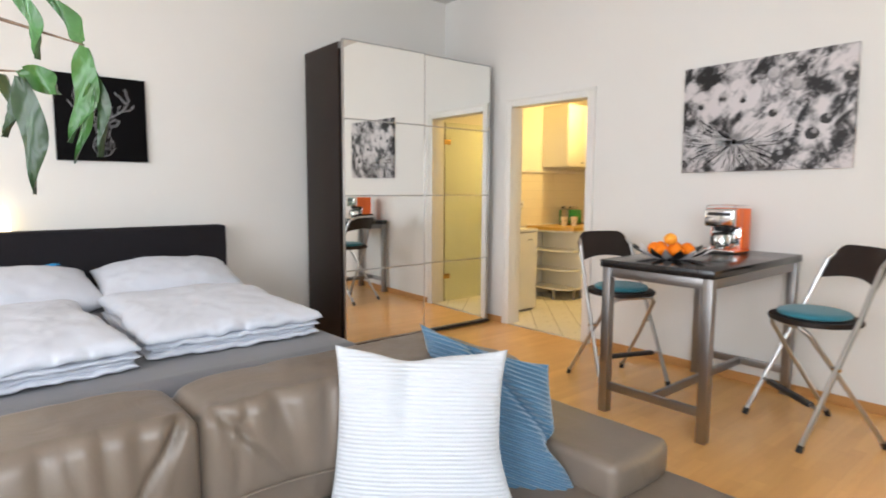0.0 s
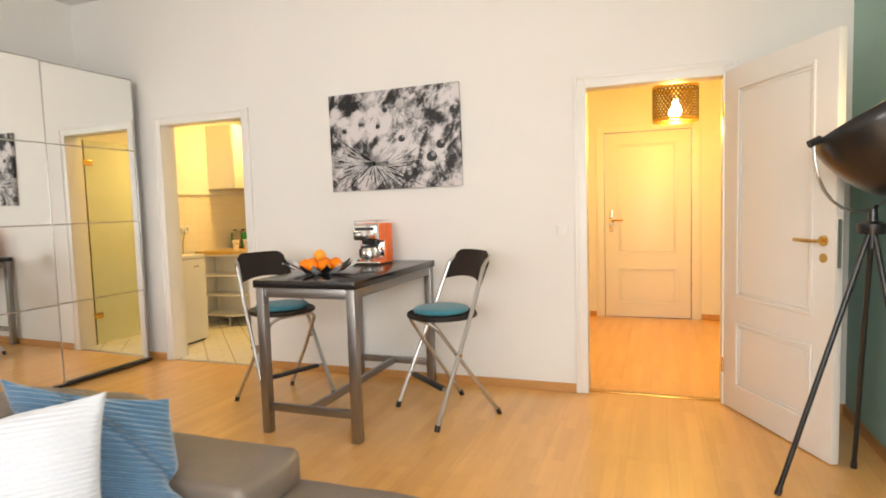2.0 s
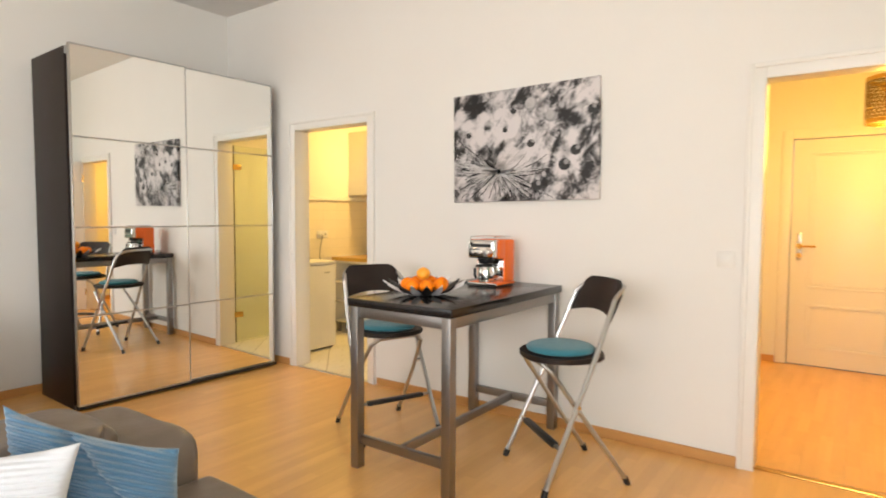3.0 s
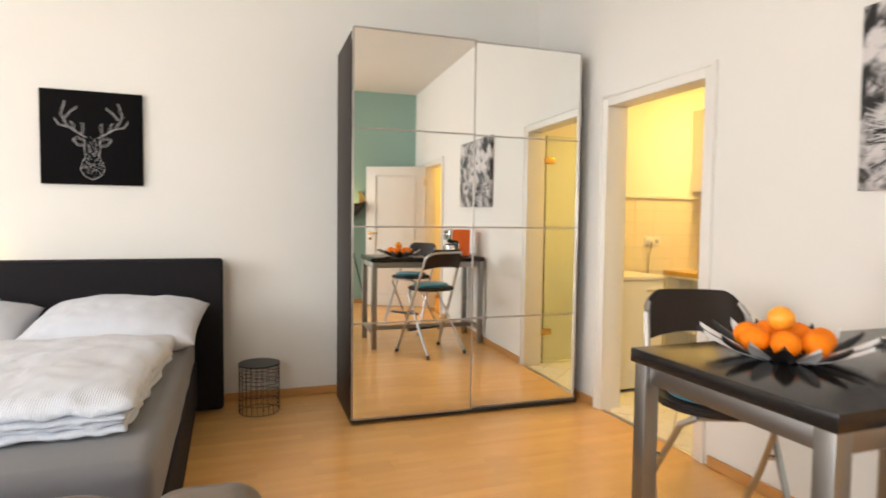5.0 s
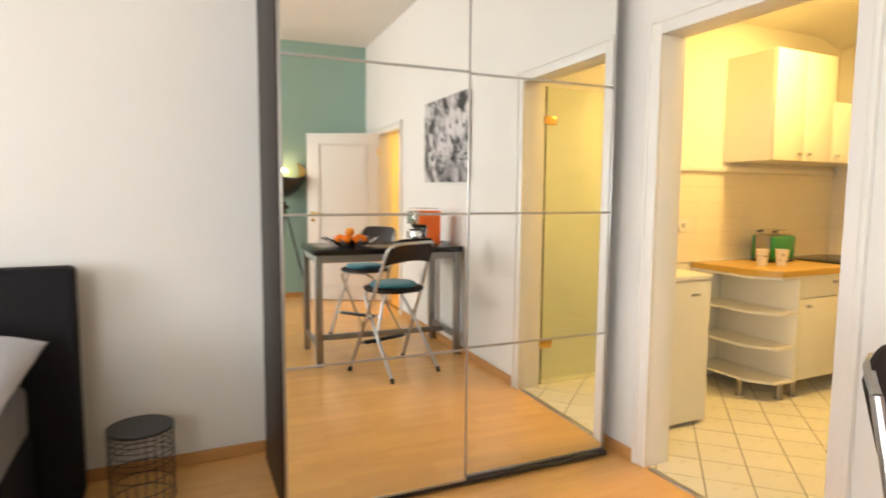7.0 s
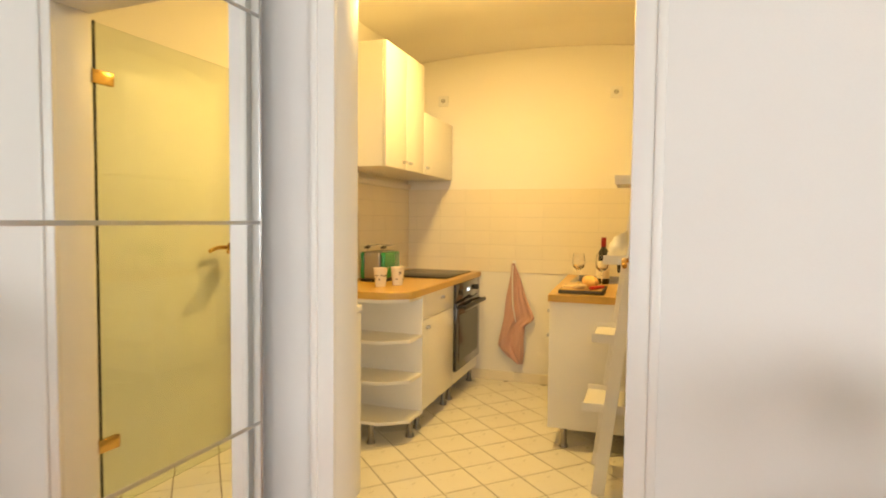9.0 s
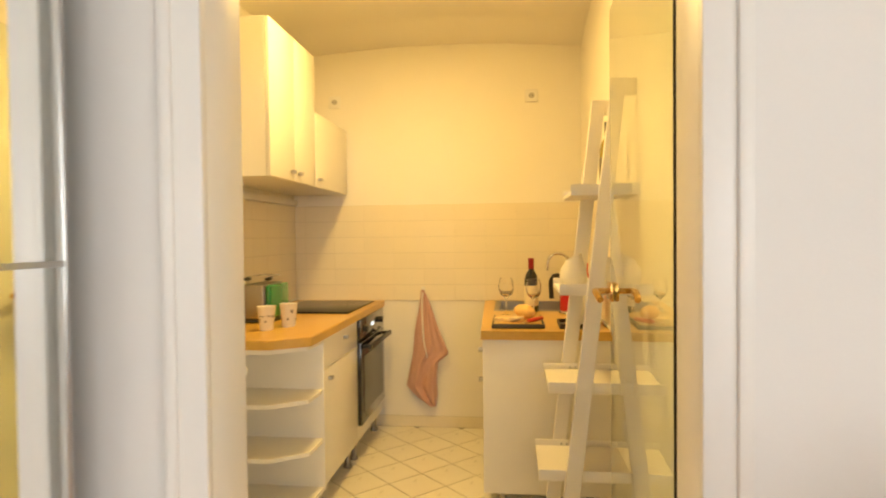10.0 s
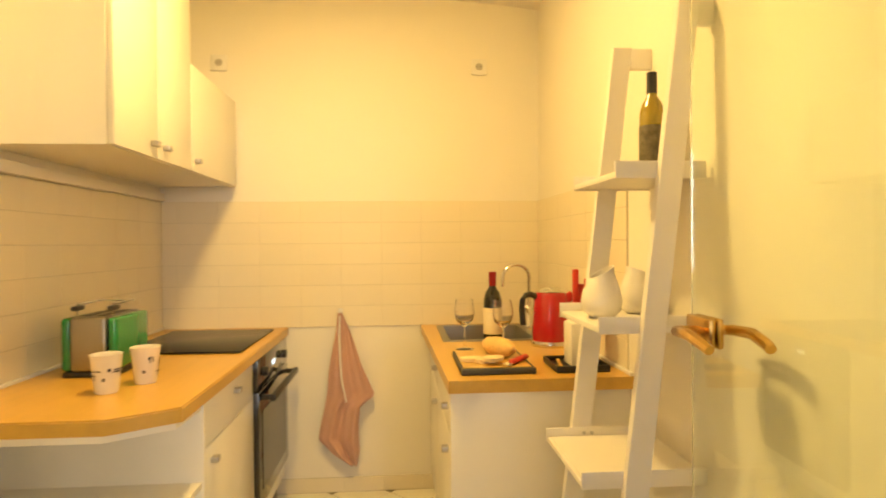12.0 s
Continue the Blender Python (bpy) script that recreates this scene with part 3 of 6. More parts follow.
# ---- sofa ----
def soft_box(x0, x1, y0, y1, z0, z1, r, wob, seed, cuts=14, creases=()):
    t = bmesh.new()
    box(t, x0, x1, y0, y1, z0, z1, r, 5)
    bmesh.ops.subdivide_edges(t, edges=[e for e in t.edges if e.calc_length() > 0.12], cuts=cuts, use_grid_fill=True)
    cx, cy, cz = (x0 + x1) / 2, (y0 + y1) / 2, (z0 + z1) / 2
    for v in t.verts:
        a, b, c = (v.co.x - cx) * 2 / (x1 - x0), (v.co.y - cy) * 2 / (y1 - y0), (v.co.z - cz) * 2 / (z1 - z0)
        puff = 0.028 * (1 - a * a) * (1 - c * c)
        v.co.y += (puff if b > 0 else -puff) * abs(b) * (wob > 0)
        n = wob * noise.noise(Vector((v.co.x * 6 + seed, v.co.y * 6, v.co.z * 2.2))) + 0.5 * wob * noise.noise(Vector((v.co.x * 16 + seed, v.co.y * 9, v.co.z * 4)))
        if creases:
            deep = 0.0
            for xi, slant, amp, width, run in creases:
                off = (v.co.x - xi - slant * (z1 - v.co.z)) / width
                if abs(off) < 3:
                    deep += amp * math.exp(-off * off) * math.exp(-((z1 - v.co.z) / run) ** 2)
            v.co.y += deep * max(0.0, -b)
        v.co += Vector((a, b, c)) * n
        if creases:
            v.co.z -= 0.035 * abs(a) ** 9 * max(0.0, c)
            v.co.y += 0.03 * abs(a) ** 9 * max(0.0, -b)
    return t


def sofa():
    s = thing("corner_sofa", (0.6, 2.2, 0), "taupe leather corner sofa with plump back cushions", "sofa")
    part("back_frame", soft_box(-0.62, 1.40, 2.80, 3.08, 0.05, 0.60, 0.06, 0.004, 1), M_LEATHER, s, smooth=179)
    part("corner_bolster", soft_box(1.41, 1.685, 2.56, 3.09, 0.05, 0.615, 0.085, 0.006, 4), M_LEATHER, s, smooth=179)
    for i, (a, b) in enumerate(((-0.56, 0.398), (0.392, 1.42))):
        rng = random.Random(30 + i)
        lines = [(rng.uniform(a, b), rng.uniform(-0.3, 0.3), rng.uniform(0.006, 0.015), rng.uniform(0.011, 0.026), rng.uniform(0.08, 0.30)) for _ in range(14)]
        lines += [(e + w * rng.uniform(0.02, 0.06), w * rng.uniform(0.2, 0.9), 0.012, 0.013, 0.22) for e, w in ((a, 1), (b, -1)) for _ in range(3)]
        c = part("back_cushion", soft_box(a, b, 2.52, 2.84, 0.36, 0.722, 0.038, 0.005, 11 * i + 2, 80, lines), M_LEATHER, s, "creased leather back cushion", 179)
        part("seam", tube(bmesh.new(), [(a + 0.05 + (b - a - 0.1) * k / 12, 2.503 - 0.012 * math.sin(math.pi * k / 12), 0.475 + 0.006 * math.sin(k)) for k in range(13)], 0.004), M_LEATHER, c)
    part("seat_cushion", soft_box(-0.56, 0.62, 1.98, 2.56, 0.16, 0.37, 0.05, 0.006, 5), M_LEATHER, s, smooth=179)
    part("chaise_cushion", soft_box(0.63, 1.715, 1.30, 2.555, 0.16, 0.36, 0.05, 0.006, 9), M_LEATHER, s, smooth=179)
    part("chaise_base", B(0.66, 1.69, 1.34, 2.78, 0.05, 0.158, r=0.01), M_LEATHER, s)
    part("seat_base", B(-0.56, 0.655, 2.02, 2.78, 0.05, 0.158, r=0.01), M_LEATHER, s)
    part("low_armrest", soft_box(1.365, 1.685, 1.985, 2.55, 0.345, 0.47, 0.028, 0.002, 12), M_LEATHER, s, "low leather armrest block on the seat", 179)
    for x, y in ((-0.5, 2.1), (-0.5, 3.0), (1.62, 3.0), (1.62, 1.42), (0.74, 1.42)):
        part("foot", rod(bmesh.new(), (x, y, 0), (x, y, 0.052), 0.025), M_CHROME, s)
    return s


sofa()


def scatter(at, rz, lean, roll, s, colour, label, ribs, seed, pinch, shear=0.0, wob=0.009, flare=0.0, dent=0.0, tuck=0.0):
    bm = bmesh.new()
    t = bmesh.new()
    for side in (1, -1):
        def fn(u, v):
            a, b = 2 * u - 1, 2 * v - 1
            k = max(0.0, (1 - abs(a) ** 2.6) * (1 - abs(b) ** 2.6)) ** 0.5
            px = a * s / 2 * (1 - pinch * (1 - b * b) * abs(a) ** 3) * (1 + 0.04 * (a * b) ** 4)
            py = b * s / 2 * (1 - pinch * (1 - a * a) * abs(b) ** 3) * (1 + 0.04 * (a * b) ** 4)
            low, high = max(0.0, -b), max(0.0, b)
            px += flare * max(0.0, a) ** 2 * low ** 1.5 - tuck * max(0.0, a) ** 4 * math.exp(-((b + 0.1) / 0.16) ** 2)
            py -= dent * math.exp(-((a + 0.15) / 0.32) ** 2) * high ** 2
            h = 0.085 * k * (1 - 0.3 * (dent > 0) * math.exp(-((a + 0.15) / 0.14) ** 2) * high)
            n = wob * (noise.noise(Vector((px * 5 + seed, py * 5, side * 3.0))) + 0.6 * noise.noise(Vector((px * 13 + seed, py * 13, side * 7.0)))) * min(1, 4 * k)
            if tuck:
                off = ((1 - a) * 0.64 + (b + 0.1) * -0.77)
                n += (-0.034 * math.exp(-(off / 0.07) ** 2) + 0.022 * math.exp(-((off + 0.2) / 0.13) ** 2)) * min(1, 3 * k)
            n += ribs[1] * math.sin(py * 2 * math.pi / ribs[0]) * (0.8 + 0.2 * math.sin(px * 2 * math.pi / 0.02)) * min(1, 3 * k)
            return (px - shear * py, py, side * (h + n) if k > 0 else 0.0)
        grid_surface(t, 64, 260, fn)
    bmesh.ops.remove_doubles(t, verts=t.verts, dist=0.0005)
    join(bm, t, pose(*at, 0, 0, rz) @ pose(0, 0, 0, lean) @ pose(0, 0, 0, 0, 0, roll))
    return single("scatter_cushion", bm, colour, label, "cushion", "cushions on the sofa", smooth=179)


scatter((0.932, 2.348, 0.562), -38, 74, -2, 0.49, M_PILLOW_W, "square white corduroy cushion leaning on the sofa back", (0.0120, 0.0026), 1, 0.055, 0.0, 0.013, 0.06, 0.018)
scatter((1.262, 2.362, 0.518), -46, 68, -16, 0.438, M_PILLOW_B, "square blue corduroy cushion leaning in the sofa corner", (0.0145, 0.0070), 5, 0.06, 0.50, 0.026, 0.07, 0.0, 0.045)


# ---- bar table and stools ----
def bar_table():
    t = thing("bar_table", (3.3, 2.62, 0), "tall narrow table, black top on stainless steel legs", "table")
    x0, x1, y0, y1 = 2.738, 3.912, 2.342, 2.985
    part("tabletop", B(x0, x1, y0, y1, 0.838, 0.880, r=0.003), M_TOPBLK, t, "glossy black-brown tabletop")
    lx, ly = (x0 + 0.035, x1 - 0.035), (y0 + 0.035, y1 - 0.035)
    for x in lx:
        for y in ly:
            part("leg", B(x - 0.025, x + 0.025, y - 0.025, y + 0.025, 0, 0.837, r=0.003), M_STEEL, t)
    for y in ly:
        part("apron", B(lx[0] + 0.026, lx[1] - 0.026, y - 0.014, y + 0.014, 0.782, 0.836, r=0.002), M_STEEL, t)
    for x in lx:
        part("apron", B(x - 0.014, x + 0.014, ly[0] + 0.026, ly[1] - 0.026, 0.782, 0.836, r=0.002), M_STEEL, t)
        part("stretcher", B(x - 0.0125, x + 0.0125, ly[0] + 0.026, ly[1] - 0.026, 0.13, 0.175, r=0.002), M_STEEL, t)
    ym = (y0 + y1) / 2
    part("stretcher", B(lx[0] + 0.013, lx[1] - 0.013, ym - 0.0125, ym + 0.0125, 0.13, 0.175, r=0.002), M_STEEL, t)
    return t


bar_table()


def stool():
    """Folding bar stool at the origin; the sitter looks along +y, the backrest is at -y."""
    s = thing("bar_stool", (0, 0, 0), "folding bar stool, black seat, teal cushion, silver legs", "stool", "stools at the bar table")
    for k in (-1, 1):
        part("long_leg", tube(bmesh.new(), [(k * 0.250, 0.225, 0.015), (k * 0.232, 0.075, 0.36), (k * 0.215, -0.055, 0.66), (k * 0.196, -0.150, 0.90)], 0.0125), M_ALU, s)
        part("short_leg", tube(bmesh.new(), [(k * 0.215, -0.225, 0.015), (k * 0.195, 0.0, 0.335), (k * 0.165, 0.155, 0.555), (k * 0.12, 0.185, 0.590)], 0.0115), M_ALU, s)
        part("foot_cap", rod(bmesh.new(), (k * 0.2505, 0.228, 0.0), (k * 0.249, 0.217, 0.035), 0.016), M_PLASTIC_B, s)
        part("foot_cap", rod(bmesh.new(), (k * 0.2155, -0.229, 0.0), (k * 0.214, -0.214, 0.035), 0.015), M_PLASTIC_B, s)
        part("pivot", rod(bmesh.new(), (k * 0.180, 0.05, 0.405), (k * 0.242, 0.05, 0.405), 0.010), M_CHROME, s)
    arch = [(k * w, y, z) for k, row in ((-1, ((0.196, -0.150, 0.90), (0.186, -0.178, 0.925), (0.170, -0.205, 0.945), (0.140, -0.232, 0.955), (0.075, -0.249, 0.958))), (1, ((0.075, -0.249, 0.958), (0.140, -0.232, 0.955), (0.170, -0.205, 0.945), (0.186, -0.178, 0.925), (0.196, -0.150, 0.90)))) for w, y, z in row]
    part("back_tube", tube(bmesh.new(), arch, 0.0115, 8), M_ALU, s)
    part("cross_tube", rod(bmesh.new(), (-0.12, 0.185, 0.590), (0.12, 0.185, 0.590), 0.0115), M_ALU, s)
    part("footrest_bar", rod(bmesh.new(), (-0.238, 0.140, 0.212), (0.238, 0.140, 0.212), 0.009), M_ALU, s)
    part("footrest", B(-0.185, 0.185, 0.120, 0.160, 0.200, 0.226, r=0.009), M_PLASTIC_B, s, "black rubber footrest")
    t = bmesh.new()
    prism(t, [(0.205 * math.copysign(abs(math.cos(a)) ** 0.8, math.cos(a)), 0.03 + 0.20 * math.copysign(abs(math.sin(a)) ** 0.8, math.sin(a))) for a in [2 * math.pi * k / 36 for k in range(36)]], 0.598, 0.624)
    bmesh.ops.bevel(t, geom=[e for e in t.edges if abs(e.verts[0].co.z - e.verts[1].co.z) < 0.001], offset=0.007, segments=2, affect='EDGES')
    part("seat", t, M_BLACK, s, "black-brown veneer seat")
    c = bmesh.new()
    lathe(c, [(0, 0.6255), (0.150, 0.6255), (0.166, 0.630), (0.171, 0.640), (0.165, 0.650), (0.145, 0.657), (0.09, 0.661), (0, 0.662)], (0, 0.035, 0), 36)
    part("seat_cushion", c, M_TEAL, s, "round teal felt cushion", 179)
    b = bmesh.new()

    def fn(u, v, o):
        a = 2 * u - 1
        w = 0.208 - 0.012 * v
        top = 0.985 - 0.065 * max(0.0, abs(a) - 0.62) ** 2 / 0.1444
        low = 0.795 + 0.030 * (1 - a * a)
        return (a * w, -0.118 - 0.055 * (1 - a * a) - 0.065 * v + o, low + (top - low) * v)
    f1 = grid_surface(b, 24, 6, lambda u, v: fn(u, v, 0.007))
    f2 = grid_surface(b, 24, 6, lambda u, v: fn(u, v, -0.007))

    def rim(f):
        return [f[i][0] for i in range(25)] + [f[24][j] for j in range(1, 7)] + [f[i][6] for i in range(23, -1, -1)] + [f[0][j] for j in range(5, 0, -1)]
    r1, r2 = rim(f1), rim(f2)
    for i in range(len(r1)):
        j = (i + 1) % len(r1)
        b.faces.new((r1[i], r1[j], r2[j], r2[i]))
    part("backrest", b, M_BLACK, s, "curved black-brown backrest")
    return s


st = stool()
st.matrix_basis = pose(3.285, 3.215, 0, 0, 0, 158)
copy_thing(st, pose(3.365, 2.065, 0, 0, 0, 50))


# ---- canvases ----
def canvas_print():
    """A grey macro photograph: slanting blurred stalks and soft round blooms."""
    m = mat("photo_print", (0.5, 0.5, 0.5), 0.6, vary=0.0, bump=0.03)
    nt = m.node_tree
    b = nt.nodes["Principled BSDF"]
    tc = nt.nodes.new("ShaderNodeTexCoord")
    slant = node(nt, "ShaderNodeMapping", Rotation=(radians(38), 0, 0), Scale=(1, 0.11, 0.24))
    slant.vector_type = 'TEXTURE'
    nt.links.new(tc.outputs["Object"], slant.inputs[0])
    stalks = node(nt, "ShaderNodeTexNoise", Scale=1.0, Detail=4.0, Distortion=1.1)
    nt.links.new(slant.outputs[0], stalks.inputs["Vector"])
    blooms = node(nt, "ShaderNodeTexVoronoi", Scale=9.5)
    blooms.feature = 'SMOOTH_F1'
    nt.links.new(tc.outputs["Object"], blooms.inputs["Vector"])
    fine = node(nt, "ShaderNodeTexNoise", Scale=15.0, Detail=5.0, Distortion=2.2)
    nt.links.new(tc.outputs["Object"], fine.inputs["Vector"])
    one = nt.nodes.new("ShaderNodeMath")
    one.operation = 'MULTIPLY_ADD'
    nt.links.new(blooms.outputs["Distance"], one.inputs[0])
    one.inputs[1].default_value = -0.50
    nt.links.new(stalks.outputs[0], one.inputs[2])
    two = nt.nodes.new("ShaderNodeMath")
    two.operation = 'MULTIPLY_ADD'
    nt.links.new(fine.outputs[0], two.inputs[0])
    two.inputs[1].default_value = 0.50
    nt.links.new(one.outputs[0], two.inputs[2])
    cr = nt.nodes.new("ShaderNodeValToRGB")
    cr.color_ramp.elements[0].position, cr.color_ramp.elements[0].color = 0.36, (0.014, 0.013, 0.014, 1)
    cr.color_ramp.elements[1].position, cr.color_ramp.elements[1].color = 0.64, (0.66, 0.62, 0.62, 1)
    for at, v in ((0.43, 0.08), (0.495, 0.28), (0.56, 0.47)):
        cr.color_ramp.elements.new(at).color = (v * 1.02, v * 0.97, v * 0.985, 1)
    nt.links.new(two.outputs[0], cr.inputs[0])
    nt.links.new(cr.outputs[0], b.inputs["Base Color"])
    return m


M_PHOTO = canvas_print()
M_INKW = mat("print_white", (0.62, 0.60, 0.60), 0.6, vary=0.05, bump=0.0)
M_INKB = mat("print_black", (0.006, 0.0055, 0.006), 0.85, vary=0.1, bump=0.0, spec=0.06)
M_INKP = mat("print_pale_grey", (0.44, 0.42, 0.42), 0.6, vary=0.3, scale=25, bump=0.0)
M_INKD = mat("print_dark_grey", (0.035, 0.033, 0.034), 0.6, vary=0.5, scale=30, bump=0.0)
M_INKG = mat("print_grey", (0.30, 0.29, 0.29), 0.6, vary=0.2, scale=30, bump=0.0)
CY0, CY1, CZ0, CZ1 = 2.115, 3.13, 1.395, 2.10


def flower_canvas():
    c = thing("canvas_picture", (3.915, 2.62, CZ0), "black and white macro photograph of a dewy dandelion on canvas", "picture")
    part("canvas", B(3.898, 3.928, CY0, CY1, CZ0, CZ1, r=0.002), M_PHOTO, c)
    rng = random.Random(4)
    W, H = CY1 - CY0, CZ1 - CZ0
    oy, oz = CY1 - 0.345 * W, CZ0 + 0.27 * H

    def disc(u, v, r, x, material, name, parent, squash=1.0, label=""):
        t = bmesh.new()
        bmesh.ops.create_circle(t, cap_ends=True, segments=20, radius=r)
        bmesh.ops.transform(t, matrix=Matrix.Translation((x, CY1 - u * W, CZ0 + v * H)) @ Euler((0, radians(90), 0)).to_matrix().to_4x4() @ Matrix.Diagonal((1, squash, 1, 1)), verts=t.verts)
        return part(name, t, material, parent, label, None)

    def threads(count, span, lengths, widths, start, material, name, label, seed):
        rng = random.Random(seed)
        bm = bmesh.new()
        for k in range(count):
            a = radians(rng.uniform(*span[k % len(span)]))
            L, bow, w = rng.uniform(*lengths), rng.uniform(-0.13, 0.13), rng.uniform(*widths)
            x = start - 0.00015 * (k % 5)
            up, dn = [], []
            for i in range(7):
                f = i / 6
                py = oy - math.cos(a) * (0.02 + L * f) - bow * f * f * math.sin(a)
                pz = oz + math.sin(a) * (0.02 + L * f) * 0.8 + bow * f * f * math.cos(a)
                if not (CY0 + 0.006 < py < CY1 - 0.006 and CZ0 + 0.006 < pz < CZ1 - 0.006):
                    break
                nrm = Vector((0, math.sin(a), math.cos(a))) * w * (1 - 0.5 * f)
                up.append(bm.verts.new(Vector((x, py, pz)) + nrm))
                dn.append(bm.verts.new(Vector((x, py, pz)) - nrm))
            for p in range(len(up) - 1):
                bm.faces.new((up[p], up[p + 1], dn[p + 1], dn[p]))
        part(name, bm, material, c, label, None)
    threads(80, ((140, 220), (-50, -5), (215, 300)), (0.12, 0.40), (0.0022, 0.0048), 3.8976, M_INKB, "shadow_threads", "dark gaps between the threads", 6)
    threads(110, ((145, 205), (160, 195), (-45, 15), (205, 330), (150, 190)), (0.10, 0.38), (0.0012, 0.0030), 3.8966, M_INKW, "seed_threads", "pale seed threads in the print", 4)
    threads(36, ((20, 140), (60, 120)), (0.05, 0.20), (0.0010, 0.0020), 3.8966, M_INKG, "far_threads", "blurred grey seed threads", 9)
    disc(0.345, 0.27, 0.016, 3.8955, M_INKB, "seed_head", c)
    for u, v, r in ((0.79, 0.30, 0.036), (0.86, 0.415, 0.031), (0.61, 0.13, 0.034), (0.39, 0.64, 0.017), (0.45, 0.80, 0.019), (0.12, 0.62, 0.019), (0.57, 0.50, 0.024), (0.96, 0.74, 0.027)):
        d = disc(u, v, r, 3.8954, M_INKD, "water_drop", c, 1.1, "dark round drop in the print")
        disc(u + 0.012, v + 0.02, r * 0.45, 3.8950, M_INKG, "glint", d)
    for u, v, r in ((0.57, 0.84, 0.043), (0.70, 0.72, 0.037), (0.66, 0.22, 0.016)):
        d = disc(u, v, r, 3.8954, M_INKG, "water_drop", c, 1.0, "clear round drop in the print")
        disc(u - 0.004, v + 0.012, r * 0.78, 3.8950, M_INKP, "glint", d)
    c.matrix_basis = pose(3.915, 2.62, CZ0, -0.7)


flower_canvas()


def deer_canvas():
    x0, x1, z0, z1 = 0.533, 1.087, 1.446, 2.017
    c = thing("deer_picture", (0.81, 5.70, z0), "black canvas with a white line drawing of a stag", "picture")
    part("canvas", B(x0, x1, 5.688, 5.716, z0, z1, r=0.002), M_INKB, c)
    w, h = x1 - x0, z1 - z0
    bm, y = bmesh.new(), 5.6868

    def line(pts, r):
        for k in range(len(pts) - 1):
            (u0, v0), (u1, v1) = pts[k], pts[k + 1]
            a, b = Vector((x0 + u0 * w, 0, z0 + v0 * h)), Vector((x0 + u1 * w, 0, z0 + v1 * h))
            n = (b - a).cross(Vector((0, 1, 0))).normalized() * r
            e = (b - a).normalized() * r * 0.5
            bm.faces.new([bm.verts.new(Vector((p.x, y, p.z))) for p in (a - e + n, b + e + n, b + e - n, a - e - n)])
    for s in (1, -1):
        def f(p):
            return [(0.5 + s * (u - 0.5), v) for u, v in p]
        for off in (-0.012, 0.0, 0.012):
            line(f([(0.56 + off, 0.50), (0.64 + off, 0.55), (0.74 + off, 0.62), (0.80 + off, 0.74), (0.76 + off, 0.88)]), 0.0012)
            line(f([(0.76 + off, 0.70), (0.70, 0.78 + off), (0.64, 0.82 + off)]), 0.0012)
            line(f([(0.72 + off, 0.60), (0.82, 0.63 + off), (0.86, 0.69 + off)]), 0.0012)
            line(f([(0.60 + off, 0.53), (0.585 + off, 0.62), (0.60 + off, 0.66)]), 0.0011)
            line(f([(0.67 + off, 0.565), (0.68 + off, 0.63), (0.705 + off, 0.67)]), 0.0011)
            line(f([(0.57, 0.47 + off), (0.64, 0.50 + off), (0.69, 0.48 + off), (0.64, 0.42 + off), (0.57, 0.42 + off)]), 0.0011)
        line(f([(0.57, 0.48), (0.58, 0.38), (0.565, 0.30), (0.60, 0.24), (0.62, 0.16), (0.58, 0.09), (0.50, 0.05)]), 0.002)
        line(f([(0.54, 0.44), (0.53, 0.36), (0.50, 0.33)]), 0.0013)
    rng = random.Random(2)
    for k in range(70):
        a, q = rng.uniform(0, 6.28), rng.uniform(0, 1) ** 0.5
        u, v = 0.5 + 0.10 * q * math.cos(a), 0.19 + 0.12 * q * math.sin(a)
        b = rng.uniform(0, 6.28)
        line([(u, v), (u + 0.03 * math.cos(b), v + 0.03 * math.sin(b))], 0.0009)
    for k in range(40):
        u, v = 0.5 + rng.uniform(-0.07, 0.07), rng.uniform(0.32, 0.50)
        b = rng.uniform(0, 6.28)
        line([(u, v), (u + 0.025 * math.cos(b), v + 0.025 * math.sin(b))], 0.0009)
    part("stag_drawing", bm, M_INKG, c, "fine pale lines of a stag's head and antlers", None)


deer_canvas()


